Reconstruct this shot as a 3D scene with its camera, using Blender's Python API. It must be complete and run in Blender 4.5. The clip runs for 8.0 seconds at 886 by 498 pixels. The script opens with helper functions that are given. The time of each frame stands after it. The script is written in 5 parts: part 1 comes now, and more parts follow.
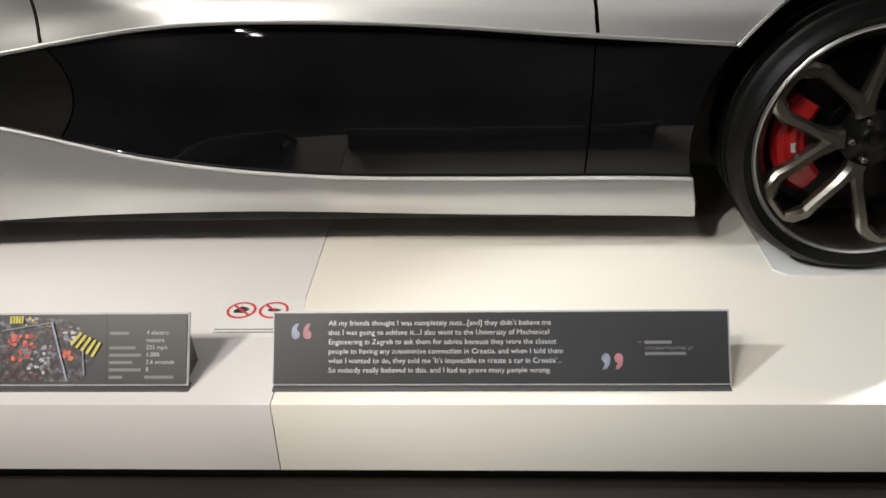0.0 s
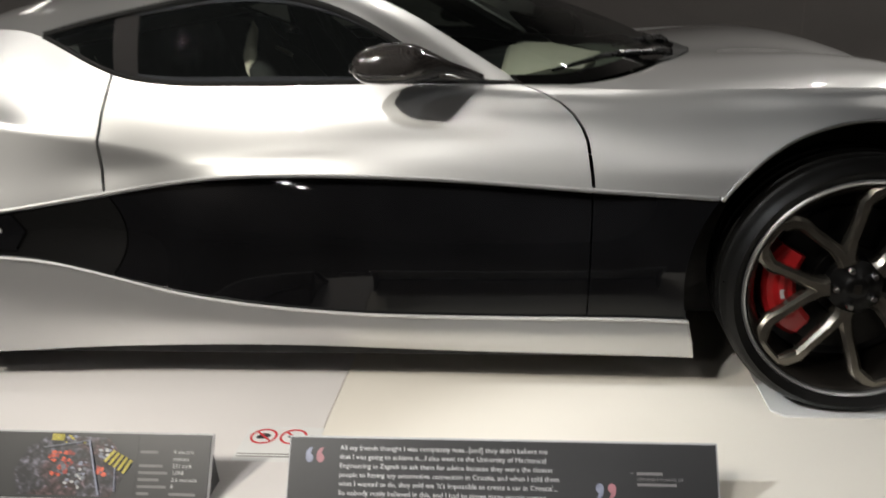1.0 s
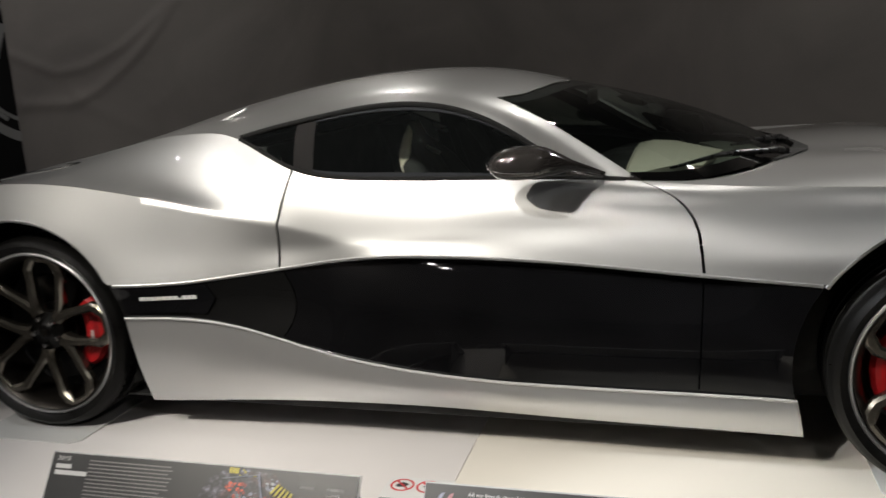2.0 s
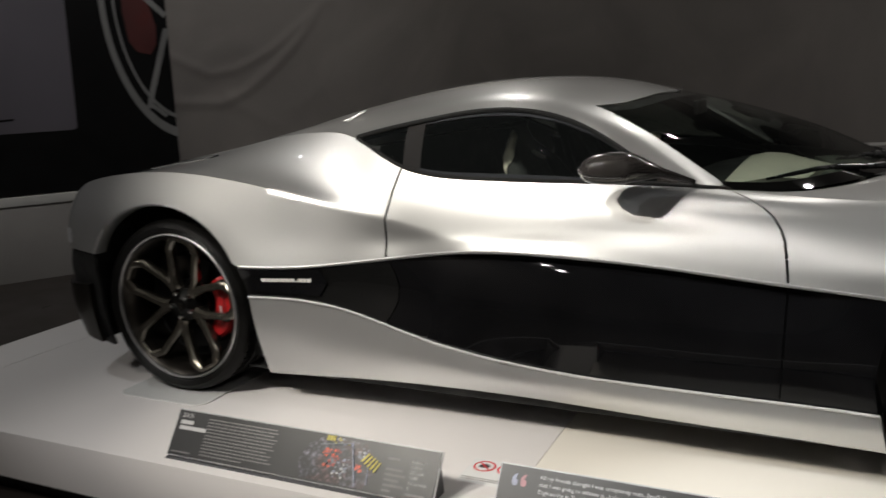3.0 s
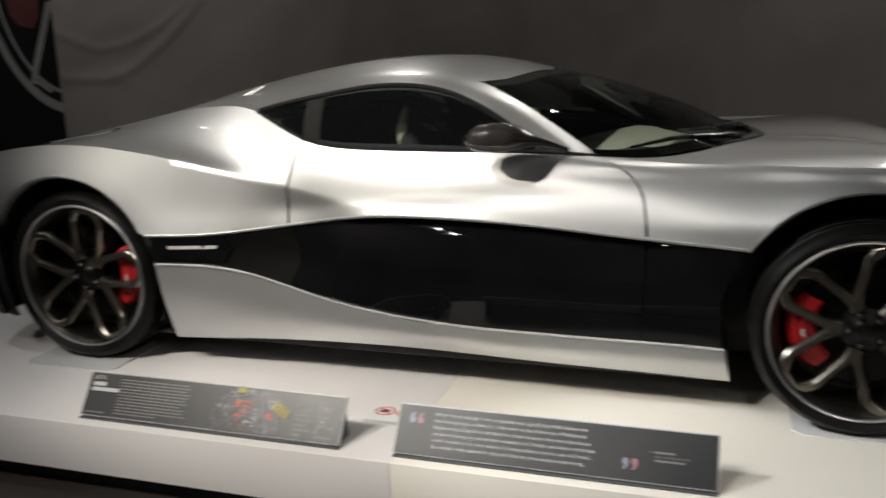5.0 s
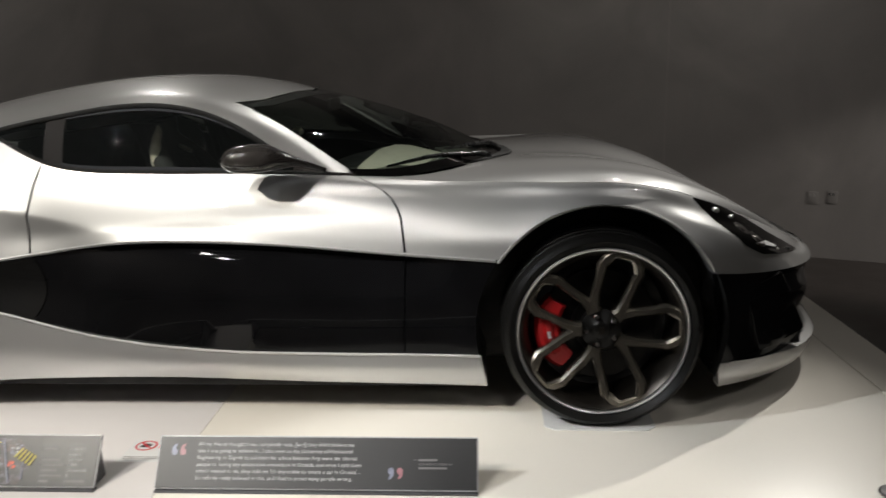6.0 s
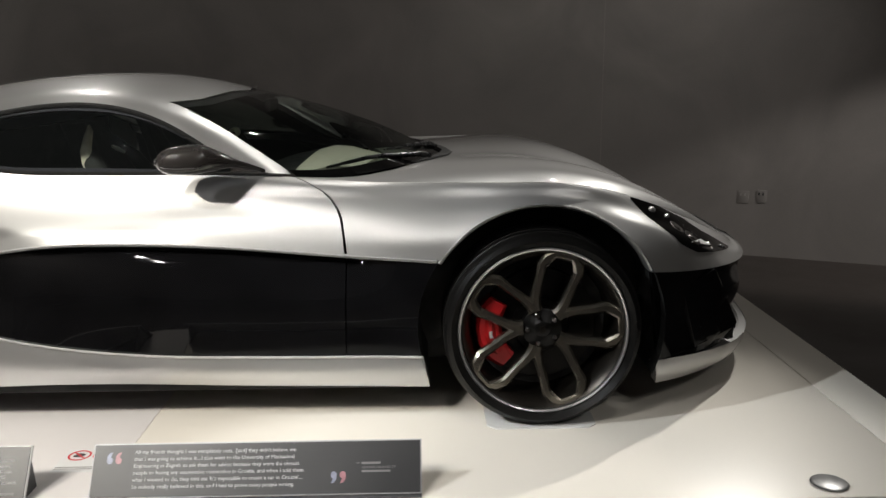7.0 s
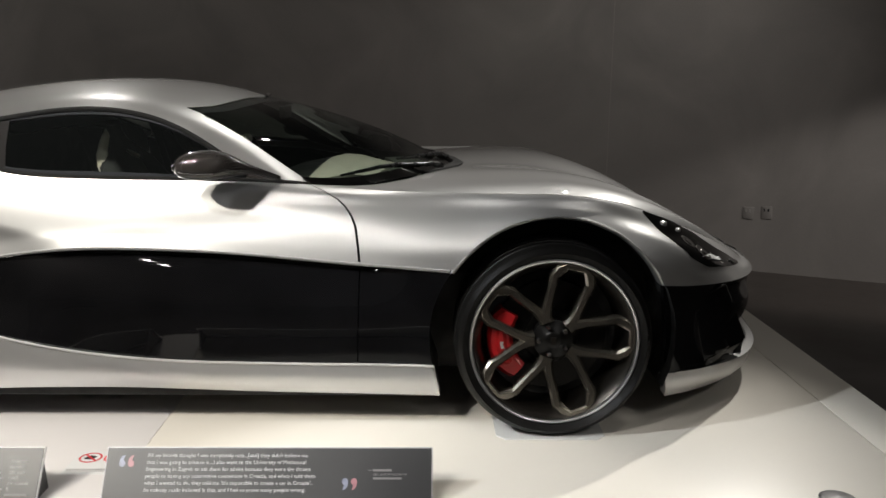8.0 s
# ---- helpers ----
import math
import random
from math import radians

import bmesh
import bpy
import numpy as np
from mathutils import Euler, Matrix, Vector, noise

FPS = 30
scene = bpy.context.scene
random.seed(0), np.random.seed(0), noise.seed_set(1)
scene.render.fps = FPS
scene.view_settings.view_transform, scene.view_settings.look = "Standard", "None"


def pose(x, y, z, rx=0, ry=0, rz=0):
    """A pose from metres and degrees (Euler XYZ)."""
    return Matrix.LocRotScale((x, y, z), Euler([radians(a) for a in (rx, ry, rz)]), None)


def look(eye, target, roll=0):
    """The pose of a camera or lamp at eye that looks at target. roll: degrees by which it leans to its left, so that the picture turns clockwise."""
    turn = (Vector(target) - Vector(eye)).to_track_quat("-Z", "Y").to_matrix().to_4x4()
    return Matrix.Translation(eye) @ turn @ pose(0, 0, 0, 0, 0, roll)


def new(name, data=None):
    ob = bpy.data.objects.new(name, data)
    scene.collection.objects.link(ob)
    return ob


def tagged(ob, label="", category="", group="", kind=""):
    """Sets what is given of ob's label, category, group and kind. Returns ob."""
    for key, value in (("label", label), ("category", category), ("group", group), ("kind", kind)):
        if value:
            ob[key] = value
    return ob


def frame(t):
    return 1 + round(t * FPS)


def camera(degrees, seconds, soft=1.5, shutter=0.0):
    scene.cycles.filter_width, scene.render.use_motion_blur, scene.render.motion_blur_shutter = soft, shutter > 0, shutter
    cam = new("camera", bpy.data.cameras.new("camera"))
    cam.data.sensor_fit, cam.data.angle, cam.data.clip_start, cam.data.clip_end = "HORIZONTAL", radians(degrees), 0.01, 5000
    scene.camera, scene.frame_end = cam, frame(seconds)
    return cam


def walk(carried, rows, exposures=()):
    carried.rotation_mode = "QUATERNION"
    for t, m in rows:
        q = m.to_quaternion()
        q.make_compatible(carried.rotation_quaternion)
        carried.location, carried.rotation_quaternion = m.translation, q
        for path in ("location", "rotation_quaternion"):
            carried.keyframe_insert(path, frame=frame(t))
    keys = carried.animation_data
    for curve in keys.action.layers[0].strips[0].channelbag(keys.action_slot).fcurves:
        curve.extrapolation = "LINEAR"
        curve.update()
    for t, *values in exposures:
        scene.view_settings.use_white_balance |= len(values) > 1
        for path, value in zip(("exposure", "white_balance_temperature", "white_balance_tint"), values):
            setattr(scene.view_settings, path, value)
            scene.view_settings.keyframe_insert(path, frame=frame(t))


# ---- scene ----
import functools

cam = camera(55.2, 8.0, shutter=0.5)
PATH = [
    (0, (-0.876, -2.82, 1.066), (-0.975, -1.072, 0.099), -2.1),
    (0.5, (-0.856, -2.896, 1.058), (-0.965, -1.108, 0.169), -2.6),
    (0.7, (-0.83, -2.932, 1.089), (-0.964, -1.082, 0.34), -2.4),
    (1, (-0.781, -2.979, 1.104), (-0.986, -1.096, 0.464), -2.2),
    (1.5, (-0.729, -3.119, 1.151), (-1.116, -1.22, 0.659), -3.2),
    (2.8, (-0.575, -3.371, 1.158), (-1.335, -1.563, 0.765), -2.0),
    (3, (-0.525, -3.374, 1.154), (-1.36, -1.6, 0.758), -2.1),
    (3.5, (-0.463, -3.439, 1.163), (-1.442, -1.741, 0.771), -2.7),
    (4, (-0.454, -3.513, 1.161), (-1.431, -1.814, 0.764), -2.6),
    (4.5, (-0.466, -3.581, 1.159), (-1.299, -1.815, 0.726), -2.3),
    (4.7, (-0.478, -3.605, 1.162), (-1.205, -1.796, 0.714), -1.9),
    (5, (-0.448, -3.606, 1.152), (-1.045, -1.751, 0.7), -1.6),
    (5.2, (-0.424, -3.621, 1.148), (-0.894, -1.729, 0.701), -1.2),
    (6.3, (-0.377, -3.623, 1.163), (-0.4, -1.667, 0.746), -1.0),
    (6.5, (-0.38, -3.619, 1.16), (-0.373, -1.663, 0.746), -1.1),
    (7, (-0.385, -3.618, 1.159), (-0.337, -1.664, 0.739), -0.4),
    (7.5, (-0.394, -3.622, 1.156), (-0.321, -1.668, 0.739), 0.2),
    (8, (-0.429, -3.633, 1.161), (-0.38, -1.673, 0.764), 0.7),
]
walk(cam, [(t, look(eye, target, roll)) for t, eye, target, roll in PATH], [(0, 0.92), (1.5, 0.78), (5, 0.76), (6.5, 0.90), (8, 1.04)])

# ---------------------------------------------------------------- world and lamps
world = bpy.data.worlds.new("gallery_air")
scene.world = world
world.use_nodes = True
world.node_tree.nodes["Background"].inputs[0].default_value = (0.55, 0.56, 0.6, 1)
world.node_tree.nodes["Background"].inputs[1].default_value = 0.045


def spot(name, eye, target, watts, degrees, blend=0.6, radius=0.05, colour=(1.0, 0.96, 0.90)):
    data = bpy.data.lights.new(name, "SPOT")
    data.energy, data.spot_size, data.spot_blend = watts, radians(degrees), blend
    data.shadow_soft_size, data.color = radius, colour
    ob = new(name, data)
    ob.matrix_world = look(eye, target)
    return ob


WARM, PALE = (1.0, 0.95, 0.885), (1.0, 0.965, 0.93)
spot("key_spot", (-3.7, -4.5, 3.8), (-1.6, -0.9, 0.55), 440, 32, 0.9, colour=(1.0, 0.94, 0.83))
spot("tail_side_spot", (-4.7, -3.2, 4.0), (0.0, -1.5, 0.0), 450, 21, 0.6, colour=(0.93, 0.97, 1.0))
spot("front_spot", (-2.6, -4.2, 4.0), (-1.5, -1.3, 0.1), 220, 46, 0.8, colour=PALE)
spot("deck_spot", (-0.5, -2.9, 4.3), (-0.55, -2.0, 0.0), 70, 31, 0.4, colour=WARM)
spot("deck_spot_front", (0.85, -2.9, 4.3), (0.75, -2.0, 0.0), 48, 31, 0.4, colour=WARM)
spot("aisle_front_spot", (2.3, -5.8, 4.1), (-0.9, -1.0, 0.6), 50, 30, 0.9, colour=PALE)
spot("haunch_spot", (-5.4, -2.7, 4.1), (-2.1, -0.85, 0.85), 58, 20, 0.8, colour=PALE)
spot("rear_spot", (-4.9, -1.35, 4.3), (-4.1, -1.2, 0.0), 50, 60, 0.8, colour=(0.93, 0.97, 1.0))
spot("nose_spot", (1.1, 2.45, 3.7), (0.0, -0.5, 0.6), 18, 46, 0.8)
spot("hood_spot", (2.75, 1.8, 4.0), (0.3, -0.65, 0.75), 310, 28, 0.8)
spot("roof_spot", (-3.0, 2.7, 3.9), (-1.7, -0.3, 1.1), 58, 46, 0.8)
# added fill without a known fixture: brightens the windscreen pillar and roof rail
spot("pillar_fill", (-0.4, 1.6, 4.2), (-1.1, -0.5, 0.95), 65, 46, 0.8)
spot("mural_spot", (-3.6, 0.6, 4.3), (-5.6, 2.0, 1.3), 80, 84, 0.9, 0.1, colour=PALE)
spot("wall_spot", (5.4, -0.2, 2.3), (2.5, 2.45, -0.45), 225, 34, 0.5, 0.06)
# two unseen washers, added to raise the brightness of the wall behind the car
spot("wall_fill_far", (-2.8, 1.6, 4.4), (-3.0, 4.2, 0.7), 54, 110, 1.0, 0.15)
spot("wall_fill_middle", (1.0, 0.4, 4.4), (0.9, 3.1, 0.5), 110, 72, 1.0, 0.15)
# added fills behind the camera, making up for the room's missing bounce light
spot("gallery_fill", (-6.6, -6.0, 4.4), (-6.4, -8.5, 1.4), 200, 110, 1.0, 0.1)
spot("gallery_fill_east", (2.8, -5.2, 4.4), (2.6, -8.5, 1.4), 260, 110, 1.0, 0.1)
spot("gallery_head", (-3.9, -7.8, 3.9), (-1.3, -1.0, 0.5), 14, 22, 0.8, 0.06, colour=PALE)
spot("gallery_head_near", (-3.75, -8.2, 3.8), (-1.2, -1.0, 0.5), 14, 22, 0.8, 0.06, colour=PALE)
spot("aisle_spot", (3.6, -4.2, 4.4), (2.6, -2.4, 0), 60, 100, 1.0, 0.1)
spot("aisle_spot_west", (-6.2, -3.4, 4.4), (-5.6, -2.2, 0), 120, 100, 1.0, 0.1)

# ---------------------------------------------------------------- materials


def material(name, base, rough=0.5, metal=0.0, vary=0.08, scale=6.0, bump=0.0, bump_scale=60.0, coat=0.0, coat_rough=0.05, spec=0.5, fine=0.0, fine_scale=400.0):
    m = bpy.data.materials.new(name)
    m.use_nodes = True
    nt = m.node_tree
    b = nt.nodes["Principled BSDF"]
    b.inputs["Metallic"].default_value = metal
    b.inputs["Coat Weight"].default_value = coat
    b.inputs["Coat Roughness"].default_value = coat_rough
    b.inputs["Specular IOR Level"].default_value = spec
    co = nt.nodes.new("ShaderNodeTexCoord")
    n1 = nt.nodes.new("ShaderNodeTexNoise")
    n1.inputs["Scale"].default_value, n1.inputs["Detail"].default_value = scale, 6
    n2 = nt.nodes.new("ShaderNodeTexNoise")
    n2.inputs["Scale"].default_value, n2.inputs["Detail"].default_value = fine_scale, 2
    nt.links.new(co.outputs["Object"], n1.inputs["Vector"])
    nt.links.new(co.outputs["Object"], n2.inputs["Vector"])
    both = nt.nodes.new("ShaderNodeMath")
    both.operation = "MULTIPLY_ADD"
    both.inputs[1].default_value = fine
    nt.links.new(n2.outputs["Fac"], both.inputs[0])
    nt.links.new(n1.outputs["Fac"], both.inputs[2])
    ramp = nt.nodes.new("ShaderNodeMapRange")
    ramp.inputs["From Min"].default_value, ramp.inputs["From Max"].default_value = 0.25 + fine * 0.3, 0.75 + fine * 0.7
    ramp.inputs["To Min"].default_value, ramp.inputs["To Max"].default_value = 1 - vary, 1 + vary
    nt.links.new(both.outputs[0], ramp.inputs["Value"])
    mul = nt.nodes.new("ShaderNodeMix")
    mul.data_type, mul.blend_type = "RGBA", "MULTIPLY"
    mul.inputs["Factor"].default_value = 1.0
    mul.inputs[6].default_value = (*base, 1)
    nt.links.new(ramp.outputs["Result"], mul.inputs[7])
    nt.links.new(mul.outputs[2], b.inputs["Base Color"])
    rr = nt.nodes.new("ShaderNodeMapRange")
    rr.inputs["From Min"].default_value, rr.inputs["From Max"].default_value = 0.3, 0.7
    rr.inputs["To Min"].default_value, rr.inputs["To Max"].default_value = max(rough * (1 - vary), 0.0), min(rough * (1 + vary), 1.0)
    nt.links.new(n1.outputs["Fac"], rr.inputs["Value"])
    nt.links.new(rr.outputs["Result"], b.inputs["Roughness"])
    if bump:
        n3 = nt.nodes.new("ShaderNodeTexNoise")
        n3.inputs["Scale"].default_value, n3.inputs["Detail"].default_value = bump_scale, 4
        nt.links.new(co.outputs["Object"], n3.inputs["Vector"])
        bp = nt.nodes.new("ShaderNodeBump")
        bp.inputs["Strength"].default_value, bp.inputs["Distance"].default_value = bump, 0.004
        nt.links.new(n3.outputs["Fac"], bp.inputs["Height"])
        nt.links.new(bp.outputs["Normal"], b.inputs["Normal"])
    return m


def outward(bm, side):
    """Turns an open sheet of glass so that its faces look out of the car."""
    bm.normal_update()
    if sum(f.normal.y * side * f.calc_area() for f in bm.faces) > 0 if side else sum(f.normal.z for f in bm.faces) < 0:
        bmesh.ops.reverse_faces(bm, faces=bm.faces)
    return bm


def glass(name, tint, rough=0.0, ior=1.45, veil=0.0):
    """Clear glass with a faint diffuse haze that stands in for reflected room glare."""
    m = bpy.data.materials.new(name)
    m.use_nodes = True
    nt = m.node_tree
    nt.nodes.remove(nt.nodes["Principled BSDF"])
    out = nt.nodes["Material Output"]
    clear, gloss, mix, fr = (nt.nodes.new(k) for k in ("ShaderNodeBsdfTransparent", "ShaderNodeBsdfGlossy", "ShaderNodeMixShader", "ShaderNodeFresnel"))
    clear.inputs[0].default_value = (*tint, 1)
    gloss.inputs["Roughness"].default_value = rough
    fr.inputs["IOR"].default_value = ior
    nt.links.new(fr.outputs[0], mix.inputs[0])
    nt.links.new(clear.outputs[0], mix.inputs[1])
    nt.links.new(gloss.outputs[0], mix.inputs[2])
    haze, top = nt.nodes.new("ShaderNodeBsdfDiffuse"), nt.nodes.new("ShaderNodeMixShader")
    haze.inputs[0].default_value = (0.66, 0.74, 0.76, 1)
    top.inputs[0].default_value = veil
    nt.links.new(mix.outputs[0], top.inputs[1])
    nt.links.new(haze.outputs[0], top.inputs[2])
    nt.links.new(top.outputs[0], out.inputs[0])
    return m


def carbon(name, base, rough, coat):
    """Glossy woven fibre under clear lacquer."""
    m = material(name, base, rough, 0.0, 0.1, 4.0, coat=coat, coat_rough=0.02, spec=0.15)
    nt = m.node_tree
    ck = nt.nodes.new("ShaderNodeTexChecker")
    ck.inputs["Scale"].default_value = 260
    ck.inputs["Color1"].default_value, ck.inputs["Color2"].default_value = (*base, 1), (*[c * 1.7 for c in base], 1)
    co = nt.nodes.new("ShaderNodeTexCoord")
    nt.links.new(co.outputs["Object"], ck.inputs["Vector"])
    mix = [n for n in nt.nodes if n.bl_idname == "ShaderNodeMix"][0]
    nt.links.new(ck.outputs["Color"], mix.inputs[6])
    return m


SILVER = material("satin_silver_paint", (0.50, 0.50, 0.495), 0.41, 0.80, 0.03, 2.0, coat=0.9, coat_rough=0.02, fine=0.15, fine_scale=900)
GLOSS_BLACK = material("gloss_black_panel", (0.004, 0.004, 0.0045), 0.035, 0.0, 0.3, 5.0, spec=0.28, bump=0.008, bump_scale=14)
FRIT = material("black_glass_frit", (0.004, 0.004, 0.004), 0.05, 0.0, 0.2, 8.0, spec=0.4)
CARBON = carbon("lacquered_carbon_fibre", (0.004, 0.004, 0.004), 0.22, 0.6)
MIRROR_CARBON = carbon("brown_carbon_fibre", (0.020, 0.018, 0.017), 0.16, 1.0)
DARK = material("unlit_black_plastic", (0.006, 0.006, 0.006), 0.7, 0.0, 0.2, 20.0)
RUBBER = material("tyre_rubber", (0.0055, 0.0053, 0.005), 0.36, 0.0, 0.25, 14.0, spec=0.11, bump=0.25, bump_scale=240, fine=0.3)
SPOKE = material("bronze_grey_alloy", (0.15, 0.136, 0.113), 0.25, 0.9, 0.1, 18.0, coat=0.6)
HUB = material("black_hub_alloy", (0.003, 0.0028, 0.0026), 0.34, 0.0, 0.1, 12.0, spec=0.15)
PAD_FADE = material("pad_fade_grey_green", (0.10, 0.115, 0.09), 0.45, 0.0, 0.15, 12.0, bump=0.2, bump_scale=300)
WIPER = material("satin_black_wiper", (0.012, 0.012, 0.013), 0.28, 0.3, 0.15, 30.0)
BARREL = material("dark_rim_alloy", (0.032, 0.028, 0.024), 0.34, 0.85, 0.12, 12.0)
LIP = material("machined_rim_edge", (0.55, 0.55, 0.55), 0.32, 0.9, 0.06, 30.0)
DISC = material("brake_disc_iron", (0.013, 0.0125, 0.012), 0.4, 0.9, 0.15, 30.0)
RED = material("red_caliper_paint", (0.40, 0.012, 0.014), 0.35, 0.0, 0.08, 20.0, coat=0.4)
CAP = material("brushed_steel_cap", (0.30, 0.30, 0.30), 0.38, 0.9, 0.2, 60.0)
CHROME = material("bright_chrome", (0.75, 0.75, 0.75), 0.12, 1.0, 0.03, 30.0)
WINDOW = glass("tinted_side_glass", (0.72, 0.78, 0.75), ior=1.08, veil=0.006)
SCREEN = glass("windscreen_glass", (0.36, 0.41, 0.38), 0.015, ior=1.3, veil=0.002)
TRIM = material("black_rubber_trim", (0.012, 0.012, 0.012), 0.7, 0.0, 0.15, 30.0, spec=0.2)
SEAL = material("grey_window_seal", (0.03, 0.032, 0.036), 0.85, 0.0, 0.12, 20.0, spec=0.1)
PILLAR = material("brown_grey_pillar", (0.021, 0.020, 0.020), 0.8, 0.0, 0.1, 20.0, spec=0.1)
LEATHER = material("cream_leather", (0.70, 0.68, 0.56), 0.5, 0.0, 0.1, 12.0, bump=0.2, bump_scale=300)
DARK_LEATHER = material("charcoal_leather", (0.028, 0.029, 0.028), 0.75, 0.0, 0.2, 12.0, spec=0.15, bump=0.2, bump_scale=300)
PLINTH = material("white_gloss_laminate", (0.76, 0.73, 0.715), 0.30, 0.0, 0.025, 1.6, coat=0.0, bump=0.02, bump_scale=9)
IVORY = material("ivory_gloss_laminate", (0.765, 0.725, 0.65), 0.30, 0.0, 0.025, 1.6, bump=0.02, bump_scale=9)
JOINT = material("panel_joint_filler", (0.33, 0.32, 0.3), 0.7)
FLOOR = material("polished_dark_concrete", (0.034, 0.028, 0.025), 0.40, 0.0, 0.35, 1.3, bump=0.1, bump_scale=30, fine=0.3, fine_scale=60)
WALL = material("grey_plaster_wall", (0.21, 0.193, 0.184), 0.85, 0.0, 0.24, 0.9, bump=0.15, bump_scale=40, fine=0.15, fine_scale=120)
for node in WALL.node_tree.nodes:
    if node.bl_idname == "ShaderNodeTexNoise" and node.inputs["Scale"].default_value < 2:
        node.inputs["Distortion"].default_value = 1.6
SEAM = material("wall_seam_filler", (0.27, 0.24, 0.23), 0.8)
CEIL = material("black_ceiling_paint", (0.03, 0.03, 0.031), 0.9)
LEDGE = material("pale_ledge_paint", (0.62, 0.62, 0.60), 0.5, vary=0.05)
PLACARD = material("charcoal_placard_print", (0.027, 0.0275, 0.029), 0.40, 0.0, 0.15, 3.0)
EDGE = material("grey_acrylic_edge", (0.45, 0.45, 0.46), 0.3, vary=0.05)
SMOKE = material("smoked_acrylic", (0.09, 0.09, 0.095), 0.25, vary=0.05)
INK = material("white_print", (0.50, 0.50, 0.50), 0.5, vary=0.02)
INK_DIM = material("grey_print", (0.18, 0.175, 0.175), 0.5, vary=0.02)
YELLOW = material("yellow_print", (0.52, 0.44, 0.07), 0.4, vary=0.1, scale=60)
ORANGE = material("orange_red_print", (0.60, 0.10, 0.05), 0.4, vary=0.25, scale=50)
LILAC = material("lilac_print", (0.22, 0.235, 0.31), 0.4, vary=0.3, scale=60)
PINK = material("pink_red_print", (0.34, 0.15, 0.17), 0.4, vary=0.2, scale=60)
STEEL_INK = material("steel_blue_print", (0.16, 0.17, 0.2), 0.4, vary=0.4, scale=30)
DULL_RED = material("dull_red_print", (0.30, 0.05, 0.04), 0.4, vary=0.3, scale=50)
DULL_YELLOW = material("dull_yellow_print", (0.50, 0.42, 0.05), 0.4, vary=0.2, scale=50)
DEEP_INK = material("deep_grey_print", (0.055, 0.053, 0.058), 0.4, vary=0.4, scale=40)
SIGN_RED = material("sign_red_print", (0.62, 0.04, 0.05), 0.45, vary=0.05)
SHEET = material("white_sign_film", (0.78, 0.78, 0.77), 0.35, vary=0.02)
CLEAR = material("pale_acrylic_pad", (0.66, 0.66, 0.645), 0.15, vary=0.02)
POSTER_GREY = material("poster_silver_grey", (0.125, 0.116, 0.138), 0.6, vary=0.15, scale=1.0)
POSTER_BLACK = material("poster_black", (0.007, 0.007, 0.0075), 0.6, vary=0.2, spec=0.12)
POSTER_RIM = material("poster_rim_grey", (0.20, 0.20, 0.20), 0.55, vary=0.2, scale=3)
POSTER_RED = material("poster_dull_red", (0.075, 0.013, 0.012), 0.6, vary=0.3, scale=6)
PLASTIC = material("grey_switch_plastic", (0.203, 0.188, 0.179), 0.75, vary=0.05)
PALE_PLASTIC = material("pale_switch_plastic", (0.27, 0.255, 0.245), 0.6, vary=0.05)



def photo_print(name):
    """A dim print of machine parts: dark ground with broken silver, grey and rust patches."""
    m = material(name, (0.03, 0.03, 0.032), 0.33)
    nt = m.node_tree
    co = [n for n in nt.nodes if n.bl_idname == "ShaderNodeTexCoord"][0]
    cells, cloud, ramp, tone = (nt.nodes.new(k) for k in ("ShaderNodeTexNoise", "ShaderNodeTexNoise", "ShaderNodeValToRGB", "ShaderNodeValToRGB"))
    cells.inputs["Scale"].default_value, cells.inputs["Detail"].default_value, cells.inputs["Distortion"].default_value = 70, 5, 0.6
    cloud.inputs["Scale"].default_value, cloud.inputs["Detail"].default_value = 16, 2
    for n in (cells, cloud):
        nt.links.new(co.outputs["Object"], n.inputs["Vector"])
    e = ramp.color_ramp.elements
    e[0].position, e[0].color = 0.44, (0.022, 0.022, 0.025, 1)
    e[1].position, e[1].color = 0.74, (0.24, 0.23, 0.29, 1)
    mid = ramp.color_ramp.elements.new(0.56)
    mid.color = (0.06, 0.058, 0.07, 1)
    e = tone.color_ramp.elements
    e[0].position, e[0].color = 0.50, (1, 1, 1, 1)
    e[1].position, e[1].color = 0.60, (1.0, 0.62, 0.55, 1)
    nt.links.new(cells.outputs["Fac"], ramp.inputs[0])
    nt.links.new(cloud.outputs["Fac"], tone.inputs[0])
    mul = nt.nodes.new("ShaderNodeMix")
    mul.data_type, mul.blend_type = "RGBA", "MULTIPLY"
    mul.inputs["Factor"].default_value = 1.0
    nt.links.new(ramp.outputs[0], mul.inputs[6])
    nt.links.new(tone.outputs[0], mul.inputs[7])
    nt.links.new(mul.outputs[2], nt.nodes["Principled BSDF"].inputs["Base Color"])
    return m


PHOTO = photo_print("machine_photo_print")

# ---------------------------------------------------------------- small builders


def world_of(ob):
    m = ob.matrix_parent_inverse @ ob.matrix_basis
    return world_of(ob.parent) @ m if ob.parent else m


def mesh_object(name, bm, mat, parent=None, label="", smooth=40, recalc=True):
    for f in bm.faces:
        f.smooth = smooth > 0
    me = bpy.data.meshes.new(name)
    if recalc:
        bmesh.ops.recalc_face_normals(bm, faces=bm.faces)
    bm.to_mesh(me)
    bm.free()
    me.materials.append(mat)
    if smooth:
        me.set_sharp_from_angle(angle=radians(smooth))
    ob = new(name, me)
    if parent is not None:
        ob.parent = parent
        ob.matrix_parent_inverse = world_of(parent).inverted()
    if label:
        ob["label"] = label
    return ob


